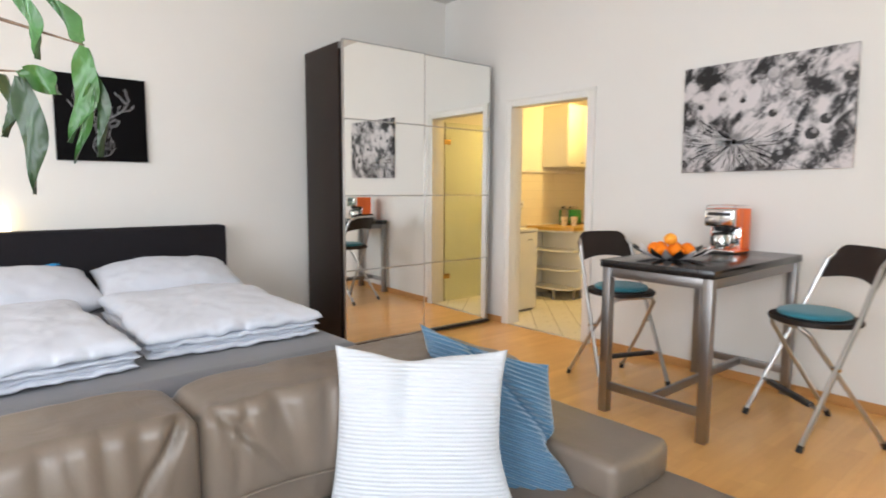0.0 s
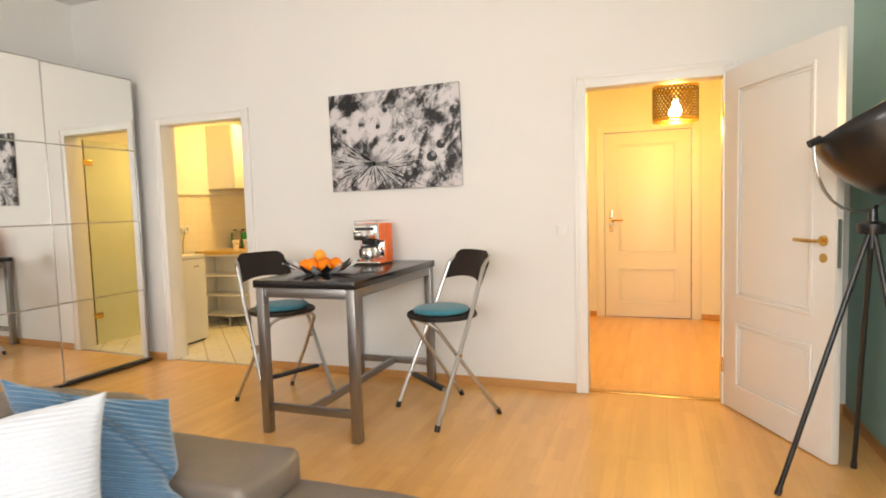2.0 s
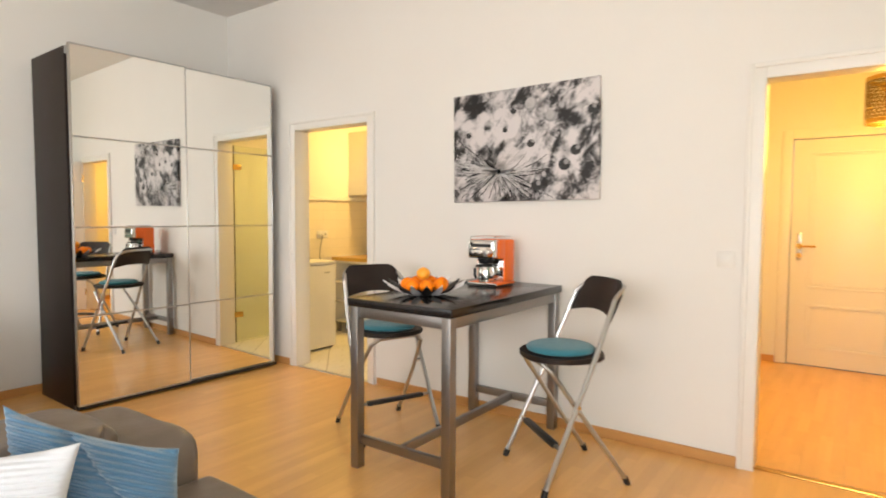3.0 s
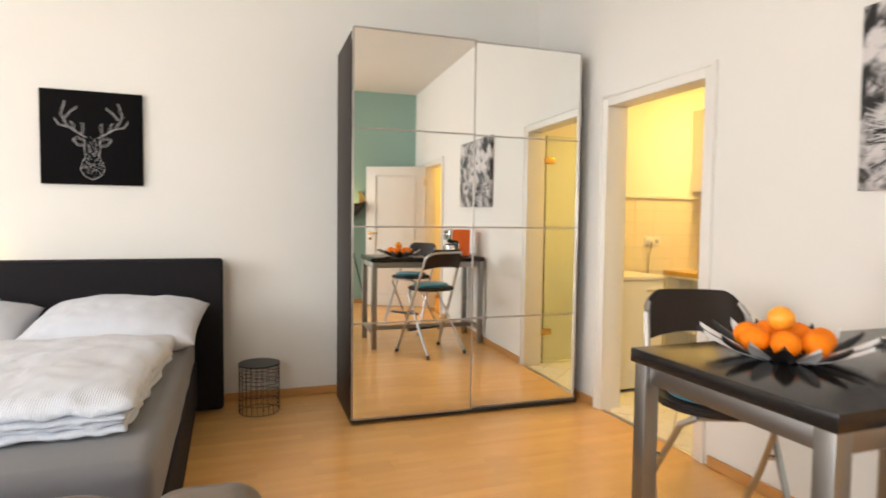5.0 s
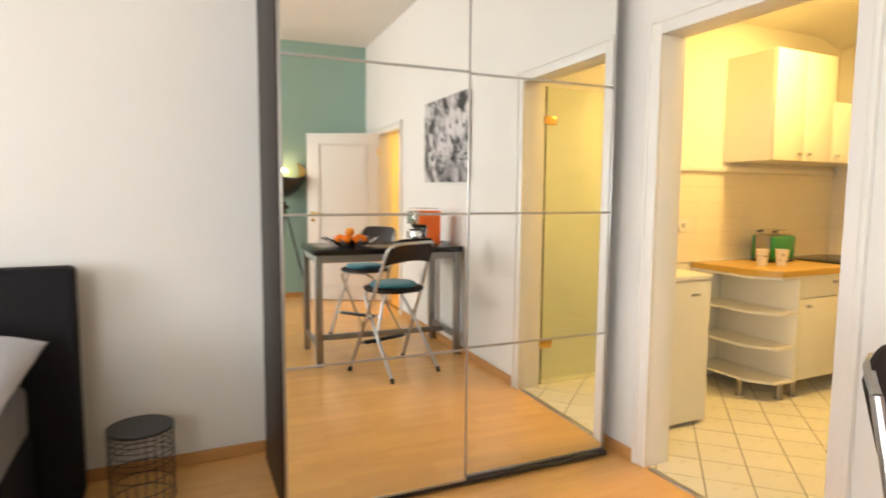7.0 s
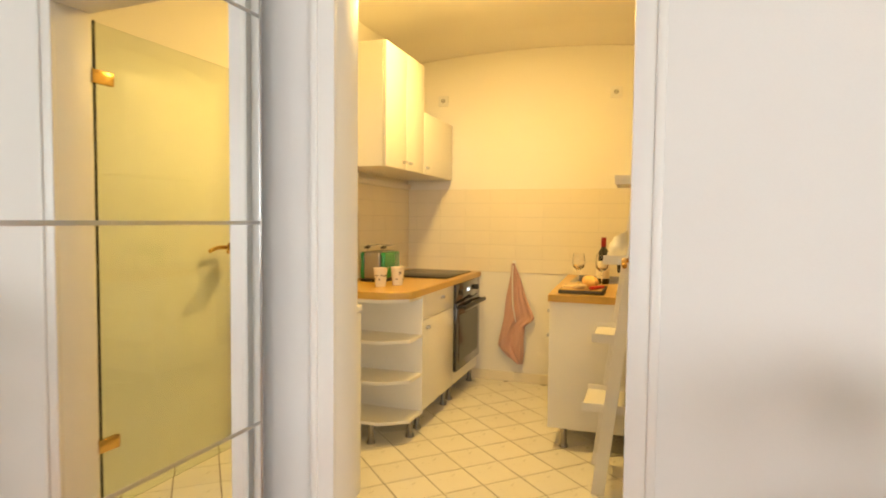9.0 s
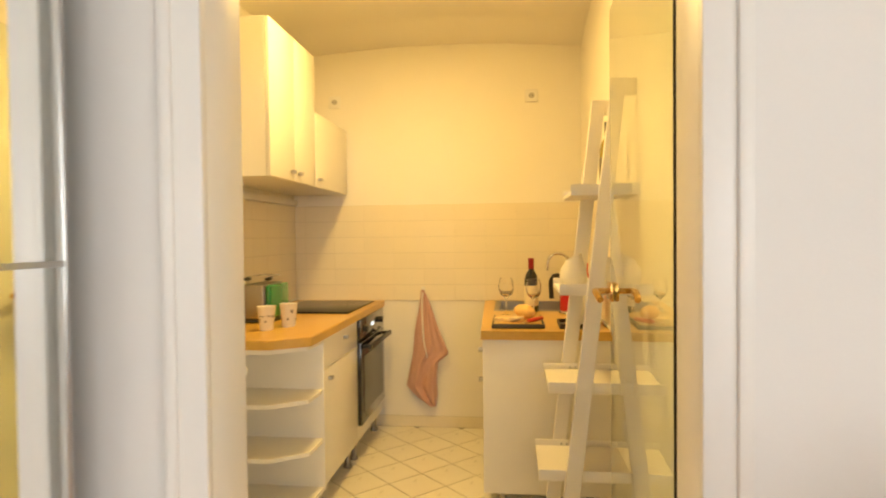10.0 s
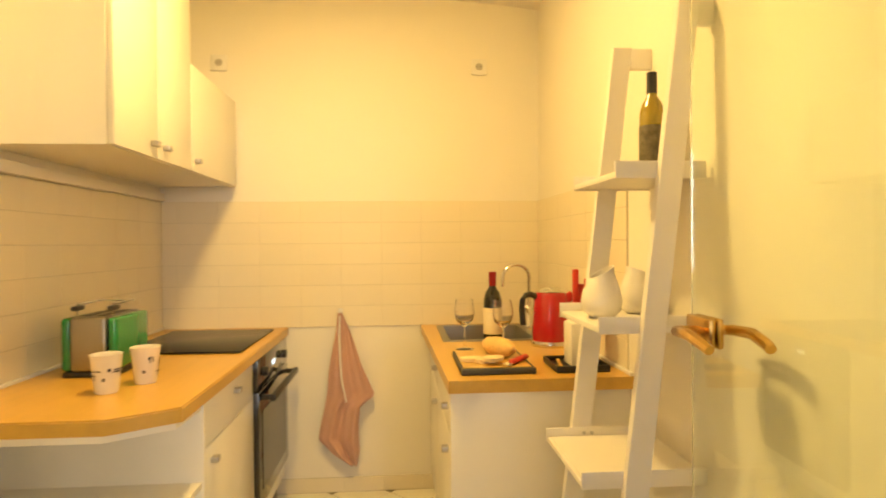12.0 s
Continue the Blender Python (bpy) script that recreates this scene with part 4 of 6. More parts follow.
# ---- doors ----
def panel_leaf(name, width, height, label, kind):
    """A panelled white door leaf in its own space: hinge edge at the origin, leaf along +x, thickness along +y."""
    d = thing(name, (0, 0, 0), label, "door", kind=kind)
    part("leaf", B(0, width, 0, 0.04, 0.008, height, r=0.003), M_TRIM, d)
    for y, s in ((0.0, -1), (0.04, 1)):
        for z0, z1 in ((0.155, 0.545), (0.685, height - 0.11)):
            bm = bmesh.new()
            a, b = 0.13, width - 0.13
            for k, (g, w, p) in enumerate(((0.0, 0.020, 0.012), (0.028, 0.010, 0.006))):
                y0, y1 = (y - p, y) if s < 0 else (y, y + p)
                box(bm, a + g, b - g, y0, y1, z0 + g, z0 + g + w, 0.003, 1)
                box(bm, a + g, b - g, y0, y1, z1 - g - w, z1 - g, 0.003, 1)
                box(bm, a + g, a + g + w, y0, y1, z0 + g + w, z1 - g - w, 0.003, 1)
                box(bm, b - g - w, b - g, y0, y1, z0 + g + w, z1 - g - w, 0.003, 1)
            part("moulding", bm, M_TRIM, d)
        yy = y + s * 0.002
        hx = width - 0.065
        part("rosette", rod(bmesh.new(), (hx, yy, 1.05), (hx, yy + s * 0.008, 1.05), 0.026, n=20), M_BRASS, d)
        part("keyhole_plate", rod(bmesh.new(), (hx, yy, 0.97), (hx, yy + s * 0.006, 0.97), 0.022, n=20), M_BRASS, d)
        part("door_handle", tube(bmesh.new(), [(hx, yy, 1.05), (hx, yy + s * 0.045, 1.05), (hx - 0.02, yy + s * 0.055, 1.05), (hx - 0.125, yy + s * 0.055, 1.052)], 0.009), M_BRASS, d, "brass lever handle")
    part("lock_plate", B(width - 0.001, width + 0.002, 0.010, 0.030, 0.93, 1.15), M_ALU, d)
    for z in (0.25, height - 0.22):
        part("hinge", rod(bmesh.new(), (-0.006, 0.0, z - 0.045), (-0.006, 0.0, z + 0.045), 0.009), M_BRASS, d)
    return d


leaf = panel_leaf("door_1", 0.86, 2.00, "open white panelled door with brass handle", "structure")
leaf.matrix_basis = pose(XE - 0.02, HD0 - 0.005, 0, 0, 0, 180 + 26.2)
front = panel_leaf("door_2", 0.86, 1.975, "closed white panelled entrance door", "structure")
part("escutcheon", B(0.776, 0.814, 0.0402, 0.0450, 0.925, 1.165, r=0.002), M_ALU, front, "long steel lock plate")
front.matrix_basis = pose(HX1 + 0.035, 0.525, 0, 0, 0, 90)
bm = bmesh.new()
box(bm, HX1 - 0.016, HX1 + 0.04, 0.43, 0.518, 0, 2.06, 0.005)
box(bm, HX1 - 0.016, HX1 + 0.04, 1.392, 1.475, 0, 2.06, 0.005)
box(bm, HX1 - 0.0155, HX1 + 0.04, 0.518, 1.392, 1.982, 2.0598, 0.005)
single("trim_entrance_door", bm, M_TRIM, "white lacquered frame of the entrance door", "door frame", kind="structure")


def glass_door():
    """Built shut along +x from its hinge edge, then turned to where it stands open."""
    d = thing("door_3", (0, 0, 0), "open frameless greenish glass door with brass fittings", "door", kind="structure")
    part("glass_pane", B(0.008, 0.855, -0.004, 0.004, 0.012, 1.985, r=0.001, seg=1), M_GLASSDOOR, d, smooth=None).visible_shadow = False
    part("seal", B(0.0005, 0.0055, -0.005, 0.006, 0.01, 1.99), M_SEAL, d, "black rubber seal", None)
    for z in (0.29, 1.775):
        part("hinge", B(-0.012, 0.085, -0.013, 0.013, z - 0.028, z + 0.028, r=0.006), M_BRASS, d)
    for s in (1, -1):
        y = s * 0.004
        part("lock_case", B(0.755, 0.853, min(y, y + s * 0.014), max(y, y + s * 0.014), 1.035, 1.095, r=0.006), M_BRASS, d)
        part("door_handle", tube(bmesh.new(), [(0.815, y + s * 0.014, 1.065), (0.815, y + s * 0.045, 1.065), (0.802, y + s * 0.056, 1.066), (0.74, y + s * 0.060, 1.068), (0.69, y + s * 0.056, 1.056), (0.675, y + s * 0.054, 1.050)], [0.010, 0.010, 0.011, 0.0115, 0.011, 0.010]), M_BRASS, d, "brass lever handle")
    d.matrix_basis = pose(4.090, 3.945, 0, 0, 0, -1.4)


glass_door()


# ---- small things in the living room ----
def coffee_machine():
    x0, x1, y0, y1, z = 3.575, 3.795, 2.605, 2.805, 0.881
    ym = (y0 + y1) / 2
    c = thing("coffee_machine", (3.69, ym, z - 0.001), "orange and chrome filter coffee machine on the bar table", "coffee machine")
    part("back_column", B(x0 + 0.105, x1, y0, y1, z + 0.022, z + 0.275, r=0.010), M_ORANGE, c)
    part("base", B(x0 + 0.012, x1 + 0.004, y0 - 0.002, y1 + 0.002, z + 0.006, z + 0.021, r=0.005), M_ORANGE, c)
    part("foot_plate", B(x0 - 0.014, x1 - 0.01, y0 + 0.006, y1 - 0.006, z, z + 0.0055, r=0.002), M_PLASTIC_B, c)
    part("hot_plate", lathe(bmesh.new(), [(0, 0.0215), (0.048, 0.0215), (0.050, 0.025), (0.046, 0.028), (0, 0.028)], (x0 + 0.052, ym, z), 28), M_CHROME, c)
    part("front_edge", B(x0 - 0.012, x0 + 0.0115, y0 + 0.002, y1 - 0.002, z + 0.0058, z + 0.020, r=0.004), M_CHROME, c)
    for ya, yb in ((y0, y0 + 0.008), (y1 - 0.008, y1)):
        part("side_cheek", B(x0 + 0.030, x0 + 0.1045, ya, yb, z + 0.165, z + 0.275, r=0.003), M_ORANGE, c)
    part("inner_panel", B(x0 + 0.098, x0 + 0.1045, y0 + 0.012, y1 - 0.012, z + 0.023, z + 0.160, r=0.002), M_CHROME, c)
    h = part("head", B(x0 - 0.012, x0 + 0.1045, y0 + 0.009, y1 - 0.009, z + 0.165, z + 0.273, r=0.012, seg=3), M_CHROME, c, "chrome front with controls")
    part("control_strip", B(x0 - 0.0145, x0 - 0.0118, y0 + 0.030, y1 - 0.030, z + 0.232, z + 0.252, r=0.001, seg=1), M_PLASTIC_B, h)
    for k in range(3):
        y = y0 + 0.052 + 0.048 * k
        part("button", rod(bmesh.new(), (x0 - 0.0117, y, z + 0.205), (x0 - 0.019, y, z + 0.205), 0.011, n=16), M_CHROME, h)
    part("filter_basket", lathe(bmesh.new(), [(0, 0.132), (0.040, 0.134), (0.050, 0.150), (0.052, 0.1645), (0, 0.1645)], (x0 + 0.050, ym, z), 28), M_PLASTIC_B, c)
    j = part("carafe", lathe(bmesh.new(), [(0, 0.0285), (0.046, 0.0285), (0.050, 0.036), (0.050, 0.085), (0.042, 0.108), (0.040, 0.114), (0, 0.114)], (x0 + 0.050, ym, z), 32), M_CHROME, c, "polished steel carafe", 50)
    part("lid", lathe(bmesh.new(), [(0, 0.1145), (0.043, 0.1145), (0.043, 0.124), (0.020, 0.130), (0, 0.131)], (x0 + 0.050, ym, z), 28), M_PLASTIC_B, j)
    hx, hy = x0 + 0.050 - 0.043, ym + 0.012
    part("handle", tube(bmesh.new(), [(hx, hy, z + 0.118), (hx - 0.030, hy + 0.008, z + 0.122), (hx - 0.046, hy + 0.012, z + 0.105), (hx - 0.044, hy + 0.012, z + 0.065), (hx - 0.034, hy + 0.009, z + 0.050)], 0.0075, 10), M_PLASTIC_B, j, "black plastic handle")
    rail = bmesh.new()
    tube(rail, [(x0 + 0.01, y0 + 0.016, z + 0.272), (x0 + 0.01, y0 + 0.016, z + 0.294), (x1 - 0.02, y0 + 0.016, z + 0.294), (x1 - 0.02, y1 - 0.016, z + 0.294), (x0 + 0.01, y1 - 0.016, z + 0.294), (x0 + 0.01, y1 - 0.016, z + 0.272)], 0.003, 6)
    part("cup_rail", rail, M_CHROME, c)
    coil = [(x1 - 0.004, ym + 0.04, z + 0.030), (x1 + 0.020, ym + 0.05, z + 0.012)]
    coil += [(3.845 + 0.034 * math.cos(0.6 * k), ym + 0.055 + 0.060 * math.sin(0.6 * k), z + 0.0045 + 0.0016 * k) for k in range(16)]
    part("power_cable", tube(bmesh.new(), coil, 0.0035, 6), M_PLASTIC_B, c, "coiled black cable on the table")


coffee_machine()


def fruit_bowl():
    at = Vector((3.06, 2.735, 0.8805))
    b = thing("fruit_bowl", at, "black and silver petal bowl on the bar table", "bowl")
    part("dish", lathe(bmesh.new(), [(0, 0.002), (0.05, 0.0), (0.075, 0.010), (0.105, 0.034), (0.102, 0.036), (0.072, 0.014), (0, 0.008)], at, 28), M_PLASTIC_B, b)
    petal_mat = mat("silver_petal", (0.72, 0.70, 0.70), 0.18, vary=0.2, bump=0.0)
    for k in range(18):
        a = 2 * math.pi * k / 18
        t = bmesh.new()

        def fn(u, v, o):
            w = 0.026 * math.sin(math.pi * min(1, 0.12 + 0.88 * u)) ** 0.7 * (2 * v - 1)
            r = 0.070 + 0.155 * u
            return (r, w, 0.012 + 0.066 * u ** 1.4 + o - 0.010 * (2 * v - 1) ** 2)
        grid_surface(t, 8, 4, lambda u, v: fn(u, v, 0.0))
        grid_surface(t, 8, 4, lambda u, v: fn(u, v, -0.0015))
        bmesh.ops.transform(t, matrix=Matrix.Translation(at + Vector((0, 0, 0.001 * (k % 2)))) @ pose(0, 0, 0, 0, 0, math.degrees(a)), verts=t.verts)
        part("petal", t, M_PLASTIC_B if k % 2 else petal_mat, b)


fruit_bowl()


def fruit(at, r, material, label, category, group):
    bm = bmesh.new()
    lathe(bm, [(r * math.sin(math.pi * k / 12) * (1 + 0.02 * math.cos(k)), -r * 0.94 * math.cos(math.pi * k / 12) + (0.05 * r if k == 12 else 0)) for k in range(13)], at, 20)
    return single(category, bm, material, label, category, group, smooth=179, base=tuple(at))


for k in range(7):
    a = 2 * math.pi * k / 7 + 0.3
    fruit((3.06 + 0.092 * math.cos(a), 2.735 + 0.092 * math.sin(a), 0.9365), 0.038, M_FRUIT, "ripe orange lying in the petal bowl", "orange", "oranges in the bowl")
fruit((3.06, 2.735, 0.9255), 0.037, M_FRUIT, "ripe orange lying in the petal bowl", "orange", "oranges in the bowl")
fruit((3.055, 2.742, 0.9925), 0.036, M_APPLE, "red and yellow apple on top of the oranges", "apple", "")


def wire_basket():
    c, r, h = Vector((1.777, 5.46, 0)), 0.125, 0.305
    b = thing("wire_basket", c, "black wire basket stool with a solid lid", "basket")
    part("lid", lathe(bmesh.new(), [(0, h), (r + 0.004, h), (r + 0.006, h + 0.006), (r + 0.004, h + 0.012), (0, h + 0.012)], c, 36), M_PLASTIC_B, b)
    for k in range(22):
        a = 2 * math.pi * k / 22
        p = Vector((r * math.cos(a), r * math.sin(a), 0))
        part("upright_wire", rod(bmesh.new(), c + p + Vector((0, 0, 0.003)), c + p + Vector((0, 0, h)), 0.0017, n=5), M_WIRE, b)
    for z in (0.003, 0.06, 0.12, 0.17, 0.195, 0.22, 0.245, 0.27, 0.29):
        ring = [(c.x + (r + 0.001) * math.cos(2 * math.pi * k / 32), c.y + (r + 0.001) * math.sin(2 * math.pi * k / 32), z) for k in range(33)]
        part("ring_wire", tube(bmesh.new(), ring, 0.0018, 5), M_WIRE, b)


wire_basket()


def light_switch(y, z):
    s = thing("light_switch", (XE, y, z), "square white rocker light switch on the wall", "switch", "switches by the doors")
    part("switch_frame", B(XE - 0.009, XE + 0.001, y - 0.041, y + 0.041, z - 0.041, z + 0.041, r=0.004), M_PLASTIC_W, s)
    part("rocker", B(XE - 0.013, XE - 0.0085, y - 0.029, y + 0.029, z - 0.029, z + 0.029, r=0.002), M_PLASTIC_W, s)


light_switch(1.44, 1.08)


def bedside_lamp():
    at = Vector((0.215, 5.655, 0))
    l = thing("bedside_lamp", at, "lit white lamp behind the headboard", "lamp")
    part("stem", rod(bmesh.new(), at, at + Vector((0, 0, 0.95)), 0.012), M_PLASTIC_W, l)
    part("base", lathe(bmesh.new(), [(0, 0), (0.045, 0), (0.045, 0.014), (0.012, 0.02), (0, 0.02)], at, 20), M_PLASTIC_W, l)
    part("shade", lathe(bmesh.new(), [(0.0, 0.94), (0.030, 0.945), (0.040, 0.98), (0.040, 1.10), (0.030, 1.135), (0.0, 1.14)], at, 24), glow("lit_opal_glass", (1.0, 0.80, 0.50), 5), l, "glowing opal shade", 179)


bedside_lamp()


def tripod_lamp():
    a = Vector((2.877, 0.037, 1.14))
    l = thing("floor_lamp", (2.877, 0.037, 0), "black tripod floor lamp with a large dome shade, lit", "lamp")
    for f in ((2.783, 0.379), (3.155, 0.006), (2.62, -0.10)):
        foot = Vector((*f, 0.0))
        part("leg", rod(bmesh.new(), foot + Vector((0, 0, 0.004)), a + (foot - a).normalized() * 0.02, 0.011, 0.011), M_LAMPBLK, l)
        part("rubber_foot", rod(bmesh.new(), foot, foot + (a - foot).normalized() * 0.03, 0.014), M_PLASTIC_B, l)
    part("hub", lathe(bmesh.new(), [(0, -0.04), (0.05, -0.04), (0.055, -0.02), (0.055, 0.0), (0.02, 0.012), (0.016, 0.06), (0, 0.06)], a, 20), M_LAMPBLK, l)
    part("clamp_knob", rod(bmesh.new(), a + Vector((0, 0, -0.10)), a + Vector((0, 0, -0.04)), 0.020), M_PLASTIC_B, l)
    c, R = Vector((2.894, 0.020, 1.590)), 0.262
    axis = Vector((0.13, 0.46, 0.87)).normalized()
    m = Matrix.Translation(c) @ axis.to_track_quat('Z', 'Y').to_matrix().to_4x4()
    prof = [(R * math.sin(math.pi / 2 * k / 12), -R * 1.42 * math.cos(math.pi / 2 * k / 12)) for k in range(13)]
    inner = [(p[0] * 0.98, p[1] * 0.975 + 0.001) for p in prof]
    part("dome", lathe(bmesh.new(), prof + inner[::-1], n=40, m=m), M_LAMPBLK, l, "glossy black dome with a pale inside", 179)
    part("inner_reflector", lathe(bmesh.new(), [(p[0] * 0.97, p[1] * 0.96 + 0.002) for p in prof], n=40, m=m), mat("gold_reflector", (0.35, 0.24, 0.10), 0.3, metal=0.8, vary=0.05), l, "", 179)
    side = axis.cross(Vector((0.9, 0.35, 0))).normalized()
    for s in (1, -1):
        part("pivot_knob", rod(bmesh.new(), c + s * side * (R - 0.005), c + s * side * (R + 0.045), 0.016), M_PLASTIC_B, l)
    fork = [c + side * (R + 0.025) * math.cos(math.pi * k / 16) - Vector((0, 0, 1)) * (0.380 * math.sin(math.pi * k / 16)) for k in range(17)]
    part("fork", tube(bmesh.new(), fork, 0.006, 6), M_ALU, l)
    part("fork_pin", rod(bmesh.new(), a + Vector((0, 0, 0.05)), c - Vector((0, 0, 0.378)), 0.008), M_LAMPBLK, l)
    part("bulb", lathe(bmesh.new(), [(0, -0.22), (0.02, -0.21), (0.036, -0.16), (0.030, -0.135), (0, -0.12)], n=16, m=m), M_BULB, l, "lit bulb", 179)


tripod_lamp()


def hall_lamp():
    c, r, z0, z1 = Vector((5.2, 0.715, 0)), 0.174, 1.895, 2.155
    l = thing("pendant_lamp", (5.2, 0.715, 1.895), "perforated black and gold drum pendant lamp, lit", "lamp")
    part("cord", rod(bmesh.new(), c + Vector((0, 0, 2.12)), c + Vector((0, 0, ZC)), 0.004, n=6), M_PLASTIC_B, l)
    part("ceiling_cup", lathe(bmesh.new(), [(0, -0.05), (0.05, -0.045), (0.055, 0), (0, 0)], (5.2, 0.715, ZC - 0.001), 20), M_PLASTIC_B, l)
    bm = bmesh.new()
    n, w = 36, 0.0062
    for s in (1, -1):
        for k in range(n):
            pts = []
            for i in range(7):
                f = i / 6
                a = 2 * math.pi * k / n + s * f * 0.95
                pts.append((a, z0 + 0.012 + (z1 - z0 - 0.024) * f))
            rr = r + 0.0006 * s
            for d in (0.0, 0.0012):
                up = [bm.verts.new((c.x + (rr + d) * math.cos(a + w / r), c.y + (rr + d) * math.sin(a + w / r), z)) for a, z in pts]
                dn = [bm.verts.new((c.x + (rr + d) * math.cos(a - w / r), c.y + (rr + d) * math.sin(a - w / r), z)) for a, z in pts]
                for i in range(6):
                    bm.faces.new((up[i], up[i + 1], dn[i + 1], dn[i]))
    part("lattice", bm, mat("bronze_lattice", (0.16, 0.10, 0.035), 0.4, metal=0.6, vary=0.1), l, "dark lattice sheet with many small holes", None)
    for z in (z0, z1):
        part("rim", lathe(bmesh.new(), [(r - 0.003, z - 0.012), (r + 0.003, z - 0.012), (r + 0.003, z + 0.012), (r - 0.003, z + 0.012), (r - 0.003, z - 0.012)], c, 40), M_BRASS, l)
    for k in range(3):
        a = 2 * math.pi * k / 3
        part("spoke", rod(bmesh.new(), c + Vector((0, 0, z1 - 0.02)), c + Vector((r * math.cos(a), r * math.sin(a), z1 - 0.008)), 0.003, n=6), M_WIRE, l)
    part("socket", rod(bmesh.new(), c + Vector((0, 0, 2.06)), c + Vector((0, 0, 2.13)), 0.022), M_PLASTIC_W, l)
    part("bulb", lathe(bmesh.new(), [(0, 1.90), (0.035, 1.912), (0.052, 1.945), (0.046, 1.985), (0.026, 2.03), (0.020, 2.062)], c, 20), glow("bright_bulb", (1.0, 0.80, 0.42), 30), l, "bright round bulb", 179)


hall_lamp()


# ---- plant by the sofa end ----
def leaf_mesh(bm, base, tip, width, roll, curl, rng):
    base, tip = Vector(base), Vector(tip)
    d = tip - base
    side = d.cross(Vector((math.cos(roll), math.sin(roll), 0.15))).normalized()
    nrm = side.cross(d).normalized()

    def fn(u, v):
        w = width * math.sin(math.pi * (0.04 + 0.96 * u) ** 0.75) * (1 - 0.25 * u)
        s = 2 * v - 1
        fold = 0.28 * abs(s) * w
        return base + d * u + side * s * w + nrm * (curl * math.sin(math.pi * u) + fold + 0.006 * math.sin(9 * u + 3 * s))
    grid_surface(bm, 12, 4, fn)


def plant():
    rng = random.Random(12)
    o = Vector((-0.95, 2.15, 0))
    p = thing("house_plant", o, "tall house plant with long drooping green leaves", "plant")
    green = mat("leaf_green", (0.040, 0.112, 0.024), 0.34, vary=0.35, scale=14, fine=60, bump=0.05)
    olive = mat("leaf_dark", (0.018, 0.040, 0.011), 0.34, vary=0.5, scale=18, fine=60, bump=0.05)
    bark = mat("plant_bark", (0.12, 0.075, 0.045), 0.8, vary=0.3, scale=20, fine=90, bump=0.4)
    part("pot", lathe(bmesh.new(), [(0, 0), (0.12, 0), (0.16, 0.28), (0.168, 0.30), (0.155, 0.30), (0.145, 0.26), (0, 0.26)], o, 28), M_PLASTIC_W, p)
    part("trunk", tube(bmesh.new(), [o + Vector((0, 0, 0.26)), o + Vector((0.02, 0.01, 0.8)), o + Vector((0.01, 0.0, 1.4)), o + Vector((0.05, 0.0, 1.75))], [0.018, 0.015, 0.012, 0.008]), bark, p)
    top = o + Vector((0.05, 0.0, 1.75))
    for way in (((-0.30, 2.45, 1.70), (-0.058, 2.233, 1.529), (0.013, 2.129, 1.506), (0.094, 2.028, 1.466)),
                ((-0.42, 2.30, 1.66), (-0.20, 2.28, 1.56), (-0.026, 2.194, 1.443), (0.031, 2.131, 1.437)),
                ((-0.50, 2.15, 1.78), (-0.20, 2.12, 1.70), (0.024, 2.07, 1.531))):
        part("twig", tube(bmesh.new(), [top] + [Vector(c) for c in way], [0.005] + [0.003] * (len(way) - 1) + [0.0012], 6), bark, p)
    leaves = [((0.094, 2.028, 1.468), (0.053, 2.073, 1.545), 0.0150, 0.9, 0), ((0.094, 2.027, 1.464), (0.072, 2.029, 1.333), 0.0215, 0.8, 0),
              ((0.098, 2.04, 1.463), (0.108, 2.030, 1.315), 0.0130, 0.5, 1), ((0.100, 2.025, 1.415), (0.077, 2.034, 1.305), 0.0085, 1.1, 0),
              ((0.020, 2.075, 1.55), (0.043, 2.044, 1.442), 0.0140, 0.7, 0), ((0.030, 2.132, 1.439), (0.072, 2.095, 1.405), 0.0210, 0.9, 0),
              ((0.029, 2.131, 1.430), (0.036, 2.104, 1.262), 0.0225, 1.0, 1), ((0.012, 2.172, 1.437), (0.010, 2.164, 1.345), 0.0150, 0.6, 1)]
    for k in range(22):
        a, z = rng.uniform(0, 6.28), rng.uniform(1.1, 1.85)
        q = o + Vector((0.07 * math.cos(a), 0.07 * math.sin(a), z))
        leaves.append((tuple(q), tuple(q + Vector((0.15 * math.cos(a), 0.15 * math.sin(a), -0.12))), 0.022, a, k % 2))
    for b, t, w, roll, k in leaves:
        bm = bmesh.new()
        leaf_mesh(bm, b, t, w, roll, 0.012, rng)
        part("leaf", bm, olive if k else green, p, smooth=179)


plant()


# ---- kitchen ----
CT = 0.835        # worktop height
FY = 5.105        # fronts of the north run


def knob(bm_y, x, z, parent, s=-1):
    part("knob", B(x - 0.016, x + 0.016, min(bm_y, bm_y + s * 0.022), max(bm_y, bm_y + s * 0.022), z - 0.009, z + 0.009, r=0.003), M_ALU, parent, "small metal knob")


def leg(x, y, parent, h=0.115):
    bm = rod(bmesh.new(), (x, y, 0.012), (x, y, h), 0.016)
    rod(bm, (x, y, 0), (x, y, 0.013), 0.024)
    part("leg", bm, M_STEEL, parent)


